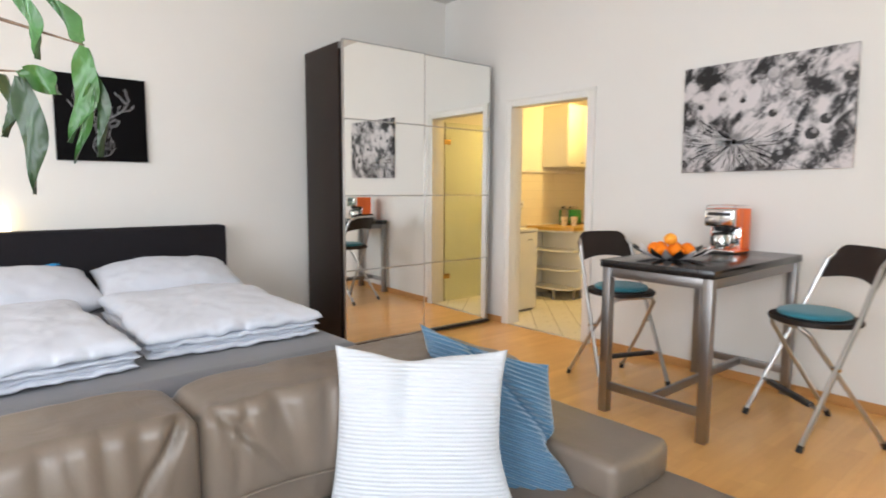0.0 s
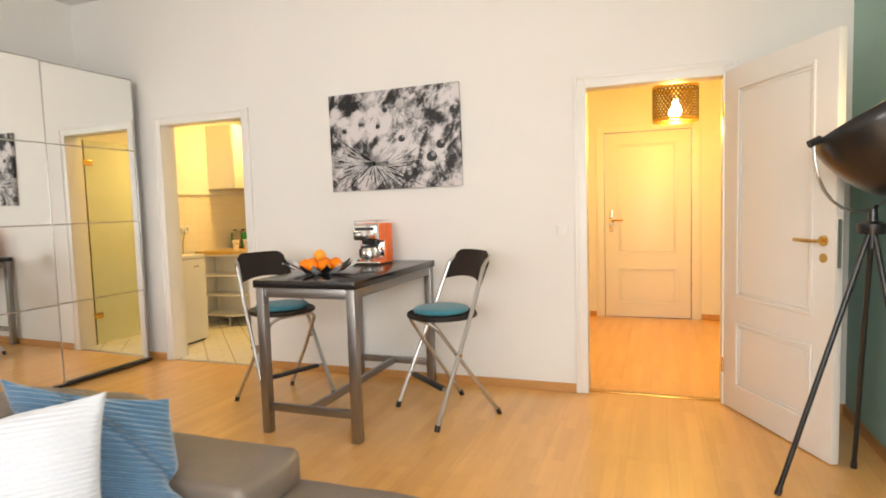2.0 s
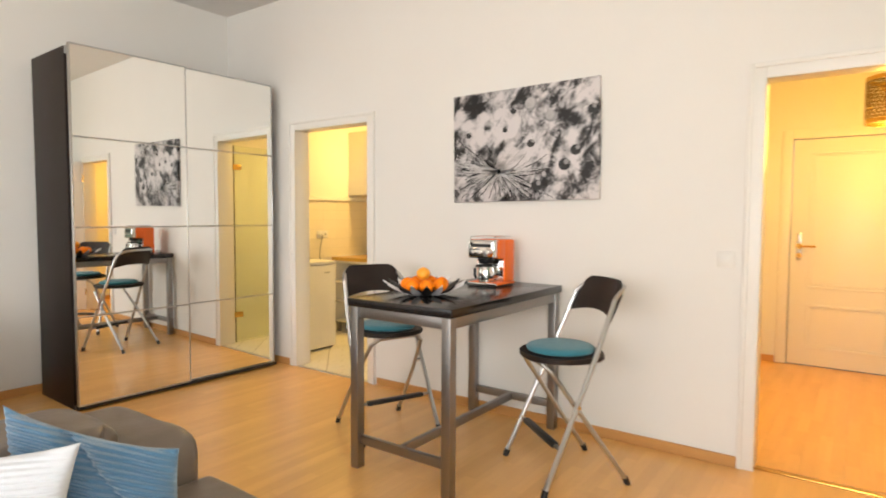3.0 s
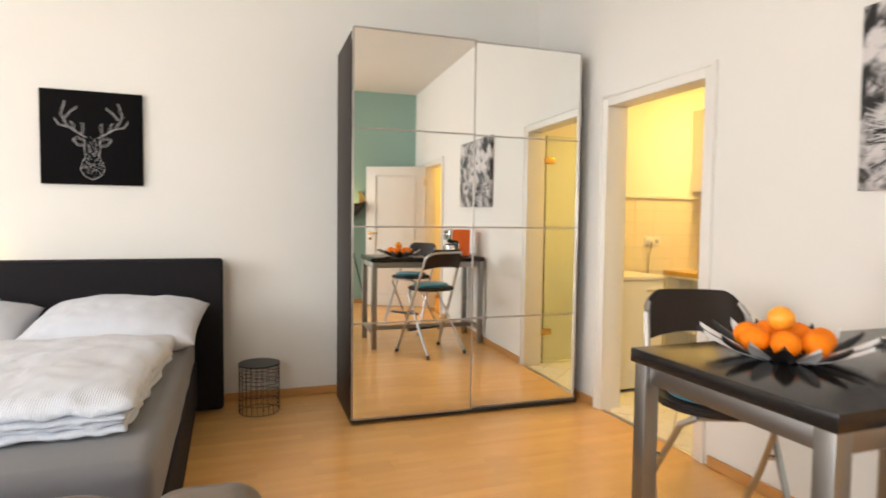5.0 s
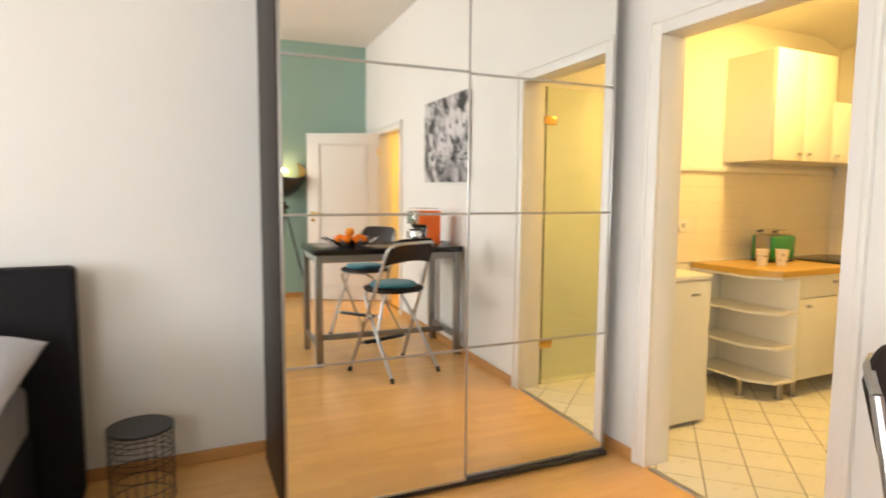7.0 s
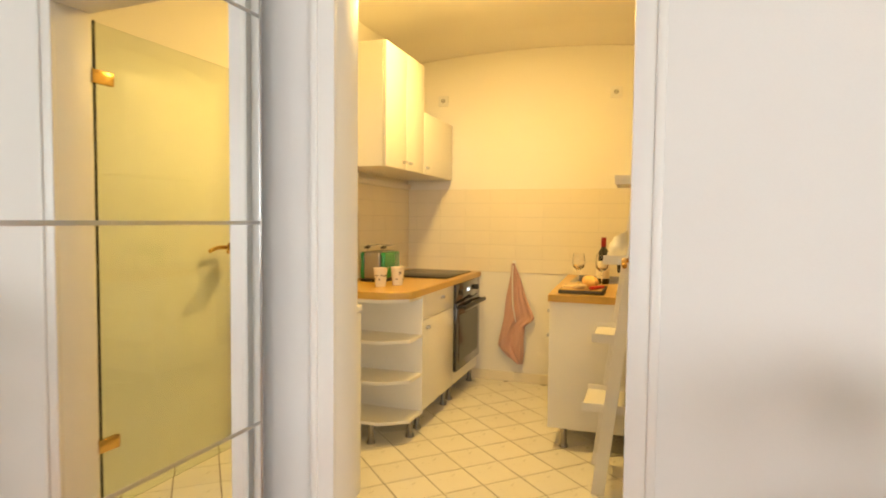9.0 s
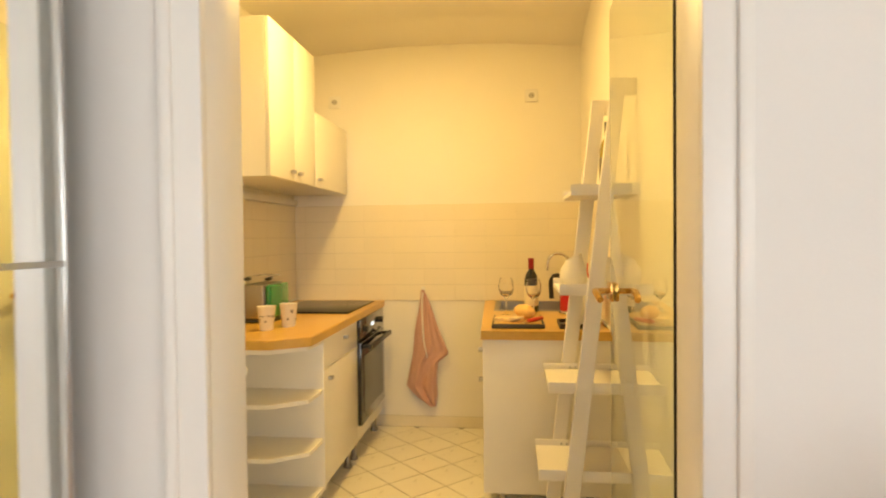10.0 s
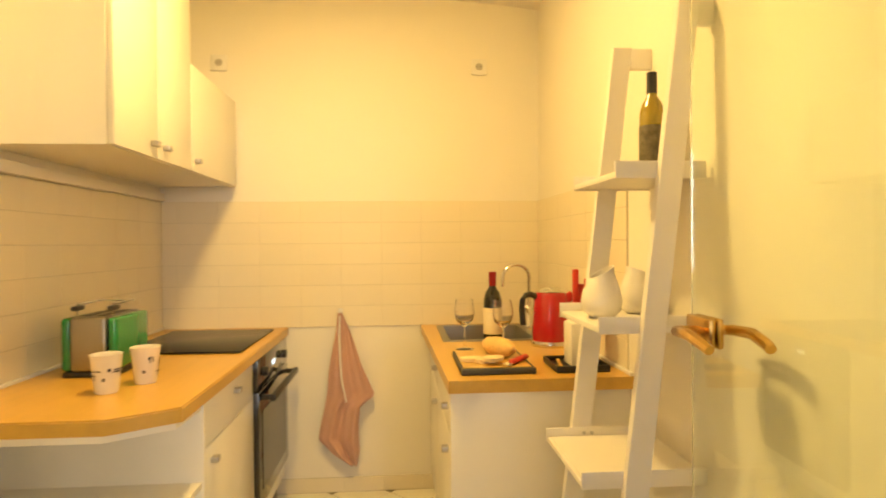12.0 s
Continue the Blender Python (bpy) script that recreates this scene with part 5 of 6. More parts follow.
def worktop():
    bm = bmesh.new()
    prism(bm, [(5.197, KY1 - 0.01), (5.197, 5.225), (5.295, 5.083), (6.722, 5.088), (6.722, KY1 - 0.01)], CT - 0.038, CT)
    bmesh.ops.bevel(bm, geom=[e for e in bm.edges if e.verts[0].co.z > CT - 0.001 and e.verts[1].co.z > CT - 0.001], offset=0.004, segments=2, affect='EDGES')
    top = single("worktop", bm, M_OAK, "beech worktop with a chamfered end", "worktop", "kitchen worktops")
    part("seal_strip", B(5.20, 6.715, KY1 - 0.022, KY1 - 0.0095, CT - 0.001, CT + 0.012, r=0.004, seg=2), M_PLASTIC_W, top, "pale sealing strip along the tiles")


worktop()


def corner_shelf():
    s = thing("corner_shelf", (5.34, 5.4, 0), "white open end shelf unit under the worktop", "shelf")
    part("side_panel", B(5.472, 5.488, 5.09, 5.68, 0.115, CT - 0.039, r=0.001), M_WHITEF, s)
    part("back_panel", B(5.20, 5.471, 5.664, 5.68, 0.115, CT - 0.039, r=0.001), M_WHITEF, s)
    for z in (0.115, 0.335, 0.555, 0.778):
        bm = bmesh.new()
        prism(bm, [(5.205, 5.663), (5.205, 5.235), (5.300, 5.100), (5.471, 5.095), (5.471, 5.663)], z, z + 0.017)
        part("shelf_board", bm, M_WHITEF, s)
    for x, y in ((5.245, 5.30), (5.41, 5.14), (5.25, 5.62)):
        leg(x, y, s)


corner_shelf()


def base_cabinet():
    c = thing("base_cabinet", (5.79, 5.4, 0), "white base cabinet with drawer and door", "cabinet")
    bm = bmesh.new()
    x0, x1 = 5.490, 6.085
    box(bm, x0, x1, FY + 0.02, 5.68, 0.115, 0.133)
    box(bm, x0, x0 + 0.016, FY + 0.02, 5.68, 0.133, CT - 0.04)
    box(bm, x1 - 0.016, x1, FY + 0.02, 5.68, 0.133, CT - 0.04)
    box(bm, x0 + 0.016, x1 - 0.016, 5.66, 5.68, 0.133, CT - 0.04)
    part("body", bm, M_WHITEF, c)
    d = part("drawer_front", B(x0 + 0.002, x1 - 0.002, FY, FY + 0.018, 0.648, CT - 0.042, r=0.003), M_WHITEF, c)
    knob(FY, 5.845, 0.742, d)
    d = part("door", B(x0 + 0.002, x1 - 0.002, FY, FY + 0.018, 0.117, 0.644, r=0.003), M_WHITEF, c)
    knob(FY, 5.59, 0.596, d)
    for x in (x0 + 0.06, x1 - 0.06):
        for y in (5.15, 5.6):
            leg(x, y, c)


base_cabinet()


def oven():
    o = thing("oven_unit", (6.4, 5.4, 0), "white unit with built-in black glass oven", "oven")
    x0, x1 = 6.089, 6.70
    bm = bmesh.new()
    box(bm, x0, x0 + 0.012, FY + 0.004, 5.68, 0.115, CT - 0.04)
    box(bm, x1 - 0.012, x1, FY + 0.004, 5.68, 0.115, CT - 0.04)
    box(bm, x0 + 0.012, x1 - 0.012, FY + 0.004, 5.68, 0.115, 0.195)
    part("body", bm, M_WHITEF, o)
    part("oven_body", B(x0 + 0.013, x1 - 0.013, FY + 0.02, 5.65, 0.196, CT - 0.042), M_PLASTIC_B, o)
    d = part("oven_door", B(x0 + 0.014, x1 - 0.014, FY - 0.018, FY + 0.018, 0.20, 0.665, r=0.004), M_OVEN, o, "black glass oven door")
    part("window", B(x0 + 0.07, x1 - 0.07, FY - 0.0205, FY - 0.0185, 0.26, 0.58, r=0.001, seg=1), mat("dark_window_glass", (0.03, 0.028, 0.026), 0.12, vary=0.05, bump=0.0), d)
    part("handle", B(x0 + 0.04, x1 - 0.04, FY - 0.075, FY - 0.055, 0.622, 0.650, r=0.006), M_PLASTIC_B, d, "black bar handle")
    for x in (x0 + 0.055, x1 - 0.075):
        part("handle_post", B(x, x + 0.02, FY - 0.056, FY - 0.0182, 0.626, 0.646, r=0.002), M_PLASTIC_B, d)
    p = part("control_panel", B(x0 + 0.014, x1 - 0.014, FY - 0.014, FY + 0.018, 0.669, CT - 0.043, r=0.003), M_OVEN, o, "black glass control panel")
    digits = bmesh.new()
    for k in range(4):
        box(digits, 6.36 + 0.016 * k, 6.37 + 0.016 * k, FY - 0.0155, FY - 0.0143, 0.722, 0.742)
    part("clock_digits", digits, glow("clock_glow", (0.7, 0.85, 1.0), 1.5), p, "lit clock digits", None)
    for x in (6.20, 6.58):
        part("dial", rod(bmesh.new(), (x, FY - 0.0142, 0.73), (x, FY - 0.034, 0.73), 0.019, n=20), M_PLASTIC_B, p)
    for x in (x0 + 0.06, x1 - 0.06):
        for y in (5.15, 5.6):
            leg(x, y, o)


oven()
hob = thing("hob", (6.33, 5.35, CT), "black ceramic hob set into the worktop", "hob")
part("glass_top", B(6.03, 6.61, 5.135, 5.60, CT + 0.0005, CT + 0.009, r=0.002), mat("hob_glass", (0.014, 0.013, 0.012), 0.22, vary=0.05, bump=0.0, spec=0.25), hob)


def wall_cabinet(x0, x1, z0, z1, doors, knobs, label):
    c = thing("wall_cabinet", ((x0 + x1) / 2, KY1, z0), label, "cabinet", "wall cabinets in the kitchen")
    y0 = 5.325
    part("body", B(x0, x1, y0 + 0.019, KY1 - 0.002, z0, z1, r=0.001, seg=1), M_WHITEF, c)
    for (a, b), kx in zip(doors, knobs):
        d = part("door", B(a + 0.0015, b - 0.0015, y0, y0 + 0.018, z0 + 0.001, z1 - 0.001, r=0.003), M_WHITEF, c)
        knob(y0, kx, z0 + 0.045, d)


wall_cabinet(5.475, 6.088, 1.53, 2.245, ((5.475, 5.781), (5.782, 6.088)), (5.735, 5.828), "tall white wall cabinet with two doors")
wall_cabinet(6.0895, 6.70, 1.53, 1.945, ((6.0895, 6.70),), (6.135,), "low white wall cabinet over the hob")
single("tile_ledge", B(E1 + 0.01, KX1 - 0.012, KY1 - 0.028, KY1 - 0.0085, 1.462, 1.50, r=0.003), M_TRIM, "white edging strip along the top of the wall tiles", "trim", kind="structure")


def fridge():
    f = thing("fridge", (4.41, 5.4, 0), "small white undercounter fridge", "fridge")
    x0, x1, y0, y1 = 4.10, 4.655, 5.060, 5.685
    part("body", B(x0, x1, y0 + 0.045, y1, 0.02, 0.828, r=0.006), M_PLASTIC_W, f)
    part("top", B(x0 - 0.002, x1 + 0.002, y0 - 0.005, y1, 0.829, 0.858, r=0.008), M_PLASTIC_W, f)
    d = part("door", B(x0, x1, y0, y0 + 0.04, 0.022, 0.825, r=0.012, seg=3), M_PLASTIC_W, f)
    part("badge", B(x0 + 0.40, x0 + 0.47, y0 - 0.0015, y0 + 0.001, 0.74, 0.755), M_ALU, d)
    part("plinth", B(x0 + 0.01, x1 - 0.01, y0 + 0.041, y0 + 0.044, 0.0, 0.020), M_PLASTIC_B, f)
    for x in (x0 + 0.05, x1 - 0.05):
        part("foot", rod(bmesh.new(), (x, y1 - 0.06, 0), (x, y1 - 0.06, 0.021), 0.02), M_PLASTIC_B, f)


fridge()


def socket(name, x, y, z, face, parentless_label):
    """A white Schuko socket; face 'x' looks along -x, 'y' along -y."""
    m = Matrix.Translation((x, y, z)) @ pose(0, 0, 0, 0, 0, 0 if face == 'x' else 90)
    s = thing(name, (x, y, z), parentless_label, "socket", "kitchen sockets")
    part("plate", box(bmesh.new(), -0.010, 0.0, -0.040, 0.040, -0.040, 0.040, 0.004, 2, m), M_PLASTIC_W, s)
    t = lathe(bmesh.new(), [(0.019, 0.001), (0.022, 0.001), (0.022, 0.004), (0.019, 0.004), (0.019, 0.001)], n=24, m=m @ Matrix.Translation((-0.010, 0, 0)) @ pose(0, 0, 0, 0, -90, 0))
    part("rim", t, M_PLASTIC_W, s)
    # Recess and pin holes are raised discs, their shade put into the colour.
    t = rod(bmesh.new(), (-0.0103, 0, 0), (-0.0112, 0, 0), 0.0185, n=20)
    bmesh.ops.transform(t, matrix=m, verts=t.verts)
    part("recess", t, mat("socket_shade", (0.45, 0.43, 0.40), 0.5, vary=0.03, bump=0.0), s)
    for k in (-1, 1):
        t = rod(bmesh.new(), (-0.0112, k * 0.0095, 0), (-0.0118, k * 0.0095, 0), 0.003, n=8)
        bmesh.ops.transform(t, matrix=m, verts=t.verts)
        part("hole", t, M_PLASTIC_B, s)
    return s


socket("socket", KX1 - 0.001, 5.41, 2.142, 'x', "white wall socket high on the end wall")
socket("socket", KX1 - 0.001, 4.122, 2.138, 'x', "white wall socket high on the end wall")
socket("socket", 5.015, KY1 - 0.008, 1.09, 'y', "white wall socket on the tiles above the fridge")
socket("socket", 5.095, KY1 - 0.008, 1.09, 'y', "white wall socket on the tiles above the fridge")
plug = thing("power_plug", (5.015, KY1 - 0.04, 1.09), "grey plug and cable in a socket above the fridge", "plug")
part("plug_body", rod(bmesh.new(), (5.015, KY1 - 0.021, 1.09), (5.015, KY1 - 0.050, 1.09), 0.016), M_PLASTIC_W, plug)
part("cable", tube(bmesh.new(), [(5.015, KY1 - 0.048, 1.09), (5.012, KY1 - 0.058, 1.06), (5.01, KY1 - 0.03, 0.95), (5.00, KY1 - 0.022, 0.70), (4.95, KY1 - 0.03, 0.40), (4.80, KY1 - 0.04, 0.30), (4.69, KY1 - 0.04, 0.28)], 0.0035, 6), M_PLASTIC_B, plug)


# south run
def sink_cabinet():
    c = thing("sink_cabinet", (6.12, 4.1, 0), "white sink cabinet on metal legs", "cabinet")
    x0, x1, y1 = 5.515, 6.70, 4.365
    bm = bmesh.new()
    box(bm, x0 + 0.017, x1, KY0 + 0.012, y1, 0.118, 0.134)
    box(bm, x1 - 0.016, x1, KY0 + 0.012, y1, 0.135, CT - 0.04)
    box(bm, x0 + 0.017, x1 - 0.017, KY0 + 0.012, KY0 + 0.024, 0.135, CT - 0.04)
    part("body", bm, M_WHITEF, c)
    part("end_panel", B(x0, x0 + 0.016, KY0 + 0.012, y1 + 0.018, 0.115, CT - 0.039, r=0.002), M_WHITEF, c)
    for a, b, kx in ((x0 + 0.018, 6.105, 6.05), (6.109, x1, 6.16)):
        d = part("drawer_front", B(a, b, y1 + 0.001, y1 + 0.019, 0.655, CT - 0.042, r=0.003), M_WHITEF, c)
        knob(y1 + 0.019, kx if b > 6.2 else 5.60, 0.735, d, 1)
        d = part("door", B(a, b, y1 + 0.001, y1 + 0.019, 0.118, 0.651, r=0.003), M_WHITEF, c)
        knob(y1 + 0.019, kx if b > 6.2 else 5.60, 0.60, d, 1)
    for x in (x0 + 0.05, 6.1, x1 - 0.06):
        for y in (3.92, 4.30):
            leg(x, y, c)


sink_cabinet()
SX0, SX1, SY0, SY1 = 6.20, 6.64, 3.95, 4.335
bm = bmesh.new()
for b in ((5.497, SX0, KY0 + 0.009, 4.37), (SX1, 6.722, KY0 + 0.009, 4.37), (SX0, SX1, KY0 + 0.009, SY0), (SX0, SX1, SY1, 4.37)):
    box(bm, b[0], b[1], b[2], b[3], CT - 0.038, CT)
prism(bm, [(5.497, 4.37), (6.722, 4.37), (6.722, 4.428), (5.497, 4.390)], CT - 0.038, CT)
bmesh.ops.remove_doubles(bm, verts=bm.verts, dist=0.0005)
south_top = single("worktop", bm, M_OAK, "beech worktop with an inset steel sink", "worktop", "kitchen worktops", smooth=None)
part("seal_strip", B(5.50, 6.71, KY0 + 0.0085, KY0 + 0.021, CT - 0.001, CT + 0.012, r=0.004, seg=2), M_PLASTIC_W, south_top, "pale sealing strip along the tiles")


def sink():
    s = thing("kitchen_sink", (6.42, 4.14, CT), "inset stainless steel sink", "sink")
    bm = bmesh.new()
    r = [(SX0 - 0.02, SX1 + 0.02, SY0 - 0.02, SY1 + 0.02, CT + 0.001), (SX0 - 0.018, SX1 + 0.018, SY0 - 0.018, SY1 + 0.018, CT + 0.005), (SX0 + 0.012, SX1 - 0.012, SY0 + 0.012, SY1 - 0.012, CT + 0.004), (SX0 + 0.03, SX1 - 0.03, SY0 + 0.03, SY1 - 0.03, CT - 0.15), (SX0 + 0.05, SX1 - 0.05, SY0 + 0.05, SY1 - 0.05, CT - 0.165)]
    rings = [[bm.verts.new(c) for c in ((a, d, z), (b, d, z), (b, e, z), (a, e, z))] for a, b, d, e, z in r]
    for p, q in zip(rings, rings[1:]):
        for k in range(4):
            bm.faces.new((p[k], p[(k + 1) % 4], q[(k + 1) % 4], q[k]))
    bm.faces.new(rings[-1])
    part("basin", bm, mat("brushed_basin_steel", (0.34, 0.33, 0.32), 0.42, metal=1.0, vary=0.06, scale=4, fine=200, bump=0.01), s)
    part("drain", lathe(bmesh.new(), [(0, 0.001), (0.03, 0.001), (0.034, 0.004), (0.038, 0.001)], (6.42, 4.14, CT - 0.166), 24), M_CHROME, s)
    f = thing("kitchen_tap", (6.56, 3.91, CT), "chrome swan-neck kitchen tap behind the sink", "tap")
    part("tap_body", lathe(bmesh.new(), [(0.026, 0), (0.026, 0.01), (0.018, 0.02), (0.018, 0.09), (0.012, 0.10), (0, 0.10)], (6.56, 3.91, CT), 20), M_CHROME, f)
    arc = [(6.56, 3.91, CT + 0.09), (6.56, 3.91, CT + 0.22)] + [(6.55, 3.91 + 0.065 - 0.065 * math.cos(math.pi * k / 10), CT + 0.24 + 0.065 * math.sin(math.pi * k / 10)) for k in range(11)] + [(6.55, 4.04, CT + 0.20)]
    part("spout", tube(bmesh.new(), arc, 0.009, 10), M_CHROME, f)
    part("lever", tube(bmesh.new(), [(6.54, 3.915, CT + 0.07), (6.51, 3.93, CT + 0.085), (6.47, 3.945, CT + 0.11)], 0.006, 8), M_CHROME, f)


sink()


def ladder_shelf():
    s = thing("ladder_shelf", (5.2, 3.95, 0), "white leaning ladder shelf with four trays", "shelf")
    near = (Vector((5.052, 4.085, 0.0)), Vector((5.052, 3.876, 1.79)))
    far = (Vector((5.390, 4.110, 0.0)), Vector((5.390, 3.900, 1.79)))
    for a, b in (near, far):
        bm = bmesh.new()
        lo = [bm.verts.new((a.x + i, a.y + j, 0.0)) for i, j in ((-0.011, -0.029), (0.011, -0.029), (0.011, 0.029), (-0.011, 0.029))]
        hi = [bm.verts.new((b.x + i, b.y + j, b.z)) for i, j in ((-0.011, -0.027), (0.011, -0.027), (0.011, 0.027), (-0.011, 0.027))]
        bm.faces.new(lo[::-1])
        bm.faces.new(hi)
        for k in range(4):
            bm.faces.new((lo[k], lo[(k + 1) % 4], hi[(k + 1) % 4], hi[k]))
        bmesh.ops.bevel(bm, geom=bm.edges[:], offset=0.002, segments=1, affect='EDGES')
        part("rail", bm, M_TRIM, s)
        part("top_bracket", B(b.x - 0.0105, b.x + 0.0105, KY0 + 0.001, b.y - 0.022, b.z - 0.060, b.z - 0.002, r=0.002), M_TRIM, s)
    for z in (1.392, 1.040, 0.690, 0.375):
        y_rail = 4.09 - 0.209 * z / 1.79
        y0, y1 = KY0 + 0.012, y_rail + 0.105
        t = part("tray", B(5.066, 5.374, y0, y1, z, z + 0.012, r=0.001, seg=1), M_TRIM, s, "white tray with raised edges")
        part("front_edge", B(5.0658, 5.3742, y1, y1 + 0.010, z - 0.003, z + 0.0115, r=0.002), M_TRIM, t)
        part("side_lip", B(5.059, 5.0655, y0, y1 + 0.012, z - 0.005, z + 0.035, r=0.002), M_TRIM, t)
        part("side_lip", B(5.3745, 5.3745 + 0.0065, y0, y1 + 0.012, z - 0.005, z + 0.035, r=0.002), M_TRIM, t)
        for k in (-0.011, 0.011):
            part("screw", rod(bmesh.new(), (5.3742, y_rail + k, z + 0.020), (5.3715, y_rail + k, z + 0.020), 0.005), M_ALU, t)


ladder_shelf()


def vase(x, y, z, h, r, lean):
    bm = bmesh.new()
    prof = [(0, 0), (r * 0.55, 0), (r * 0.9, h * 0.15), (r, h * 0.35), (r * 0.9, h * 0.6), (r * 0.62, h * 0.88), (r * 0.60, h), (r * 0.54, h), (r * 0.55, h * 0.86), (r * 0.8, h * 0.55), (r * 0.5, h * 0.1), (0, h * 0.08)]
    lathe(bm, prof, n=28)
    for v in bm.verts:
        if v.co.z > h * 0.6:
            v.co.z += lean * v.co.y * (v.co.z - h * 0.6) / (h * 0.4)
    bmesh.ops.transform(bm, matrix=Matrix.Translation((x, y, z)), verts=bm.verts)
    return single("vase", bm, mat("white_porcelain", (0.80, 0.77, 0.71), 0.3, vary=0.02, bump=0.0, coat=0.3), "white porcelain vase with a slanted rim", "vase", "vases on the ladder shelf", smooth=60, base=(x, y, z))


vase(5.225, 4.02, 1.0525, 0.115, 0.052, -0.55)
vase(5.30, 3.895, 1.0525, 0.115, 0.050, 0.4)


def bottle(name, x, y, z, h, r, material, cap, label, neck=0.28, cap_label="", sticker=None, square=False):
    b = thing(name, (x, y, z), label, "bottle")
    prof = [(0, 0), (r * 0.92, 0), (r, 0.01), (r, h * (0.60 if not square else 0.62)), (r * 0.80, h * 0.70), (r * 0.40, h * 0.78), (r * 0.36, h * 0.97), (0, h * 0.97)]
    part("glass", lathe(bmesh.new(), prof, (x, y, z), 24), material, b, smooth=50)
    part("cap", lathe(bmesh.new(), [(0, h * 0.80), (r * 0.42, h * 0.80), (r * 0.42, h), (0, h)], (x, y, z), 20), cap, b, cap_label)
    if sticker:
        part("paper_label", lathe(bmesh.new(), [(r + 0.0006, h * 0.12), (r + 0.0012, h * 0.13), (r + 0.0012, h * 0.48), (r + 0.0006, h * 0.49)], (x, y, z), 24), sticker, b, "cream paper label")
    return b


M_WINE = mat("dark_wine_glass", (0.010, 0.010, 0.008), 0.06, vary=0.1, bump=0.0, coat=0.5)
M_OIL = mat("olive_oil_glass", (0.30, 0.22, 0.02), 0.08, vary=0.15, bump=0.0, coat=0.5)
M_FOIL = mat("red_foil", (0.30, 0.015, 0.015), 0.35, metal=0.4, vary=0.05, bump=0.0)
M_LABEL = mat("cream_label_paper", (0.72, 0.66, 0.50), 0.7, vary=0.08, scale=60, bump=0.0)
bottle("wine_bottle", 6.17, 4.15, CT + 0.0005, 0.290, 0.0375, M_WINE, M_FOIL, "dark red-wine bottle with cream label on the worktop", sticker=M_LABEL, cap_label="red foil capsule")
bottle("oil_bottle", 5.21, 3.892, 1.4045, 0.265, 0.031, M_OIL, M_PLASTIC_B, "olive oil bottle with black cap on the top tray", sticker=mat("dark_label", (0.12, 0.10, 0.06), 0.6, vary=0.6, scale=70, bump=0.0), cap_label="black screw cap")


def wine_glass(x, y):
    bm = bmesh.new()
    lathe(bm, [(0, 0), (0.034, 0), (0.034, 0.002), (0.006, 0.006), (0.0035, 0.02), (0.0035, 0.085), (0.010, 0.092), (0.032, 0.112), (0.039, 0.140), (0.036, 0.170), (0.031, 0.195), (0.0295, 0.195), (0.0345, 0.170), (0.0373, 0.140), (0.030, 0.114), (0.0, 0.097)], (x, y, CT + 0.0005), 28)
    g = single("wine_glass", bm, M_CLEAR, "empty clear stemmed wine glass on the worktop", "wine glass", "wine glasses", smooth=60, base=(x, y, CT + 0.0005))
    g.visible_shadow = False
    return g


M_CLEAR = glass("clear_glass", (1, 1, 1), 0.0, 1.45)
wine_glass(6.01, 4.285)
wine_glass(5.955, 4.145)


def kettle():
    x, y, z = 6.06, 3.935, CT + 0.0005
    k = thing("electric_kettle", (x, y, z), "glossy red electric kettle with black handle", "kettle")
    red = mat("red_enamel", (0.42, 0.008, 0.012), 0.14, vary=0.03, bump=0.0, coat=0.6)
    part("base_ring", lathe(bmesh.new(), [(0, 0), (0.076, 0), (0.078, 0.012), (0.074, 0.022), (0, 0.022)], (x, y, z), 32), M_CHROME, k)
    part("body", lathe(bmesh.new(), [(0.073, 0.022), (0.074, 0.05), (0.070, 0.14), (0.063, 0.20), (0.056, 0.212), (0, 0.214)], (x, y, z), 32), red, k, "red enamelled body", 50)
    part("lid", lathe(bmesh.new(), [(0, 0.2145), (0.045, 0.2145), (0.040, 0.222), (0.022, 0.230), (0.010, 0.232), (0, 0.2325)], (x, y, z), 24), M_CHROME, k)
    part("handle", tube(bmesh.new(), [(x - 0.01, y + 0.060, z + 0.195), (x - 0.012, y + 0.085, z + 0.206), (x - 0.014, y + 0.104, z + 0.200), (x - 0.015, y + 0.115, z + 0.182), (x - 0.015, y + 0.118, z + 0.150), (x - 0.015, y + 0.116, z + 0.11), (x - 0.015, y + 0.113, z + 0.085)], 0.012, 12), M_PLASTIC_B, k, "black plastic handle")
    part("spout", tube(bmesh.new(), [(x, y - 0.055, z + 0.17), (x, y - 0.088, z + 0.205)], [0.024, 0.016], 12), red, k)


kettle()


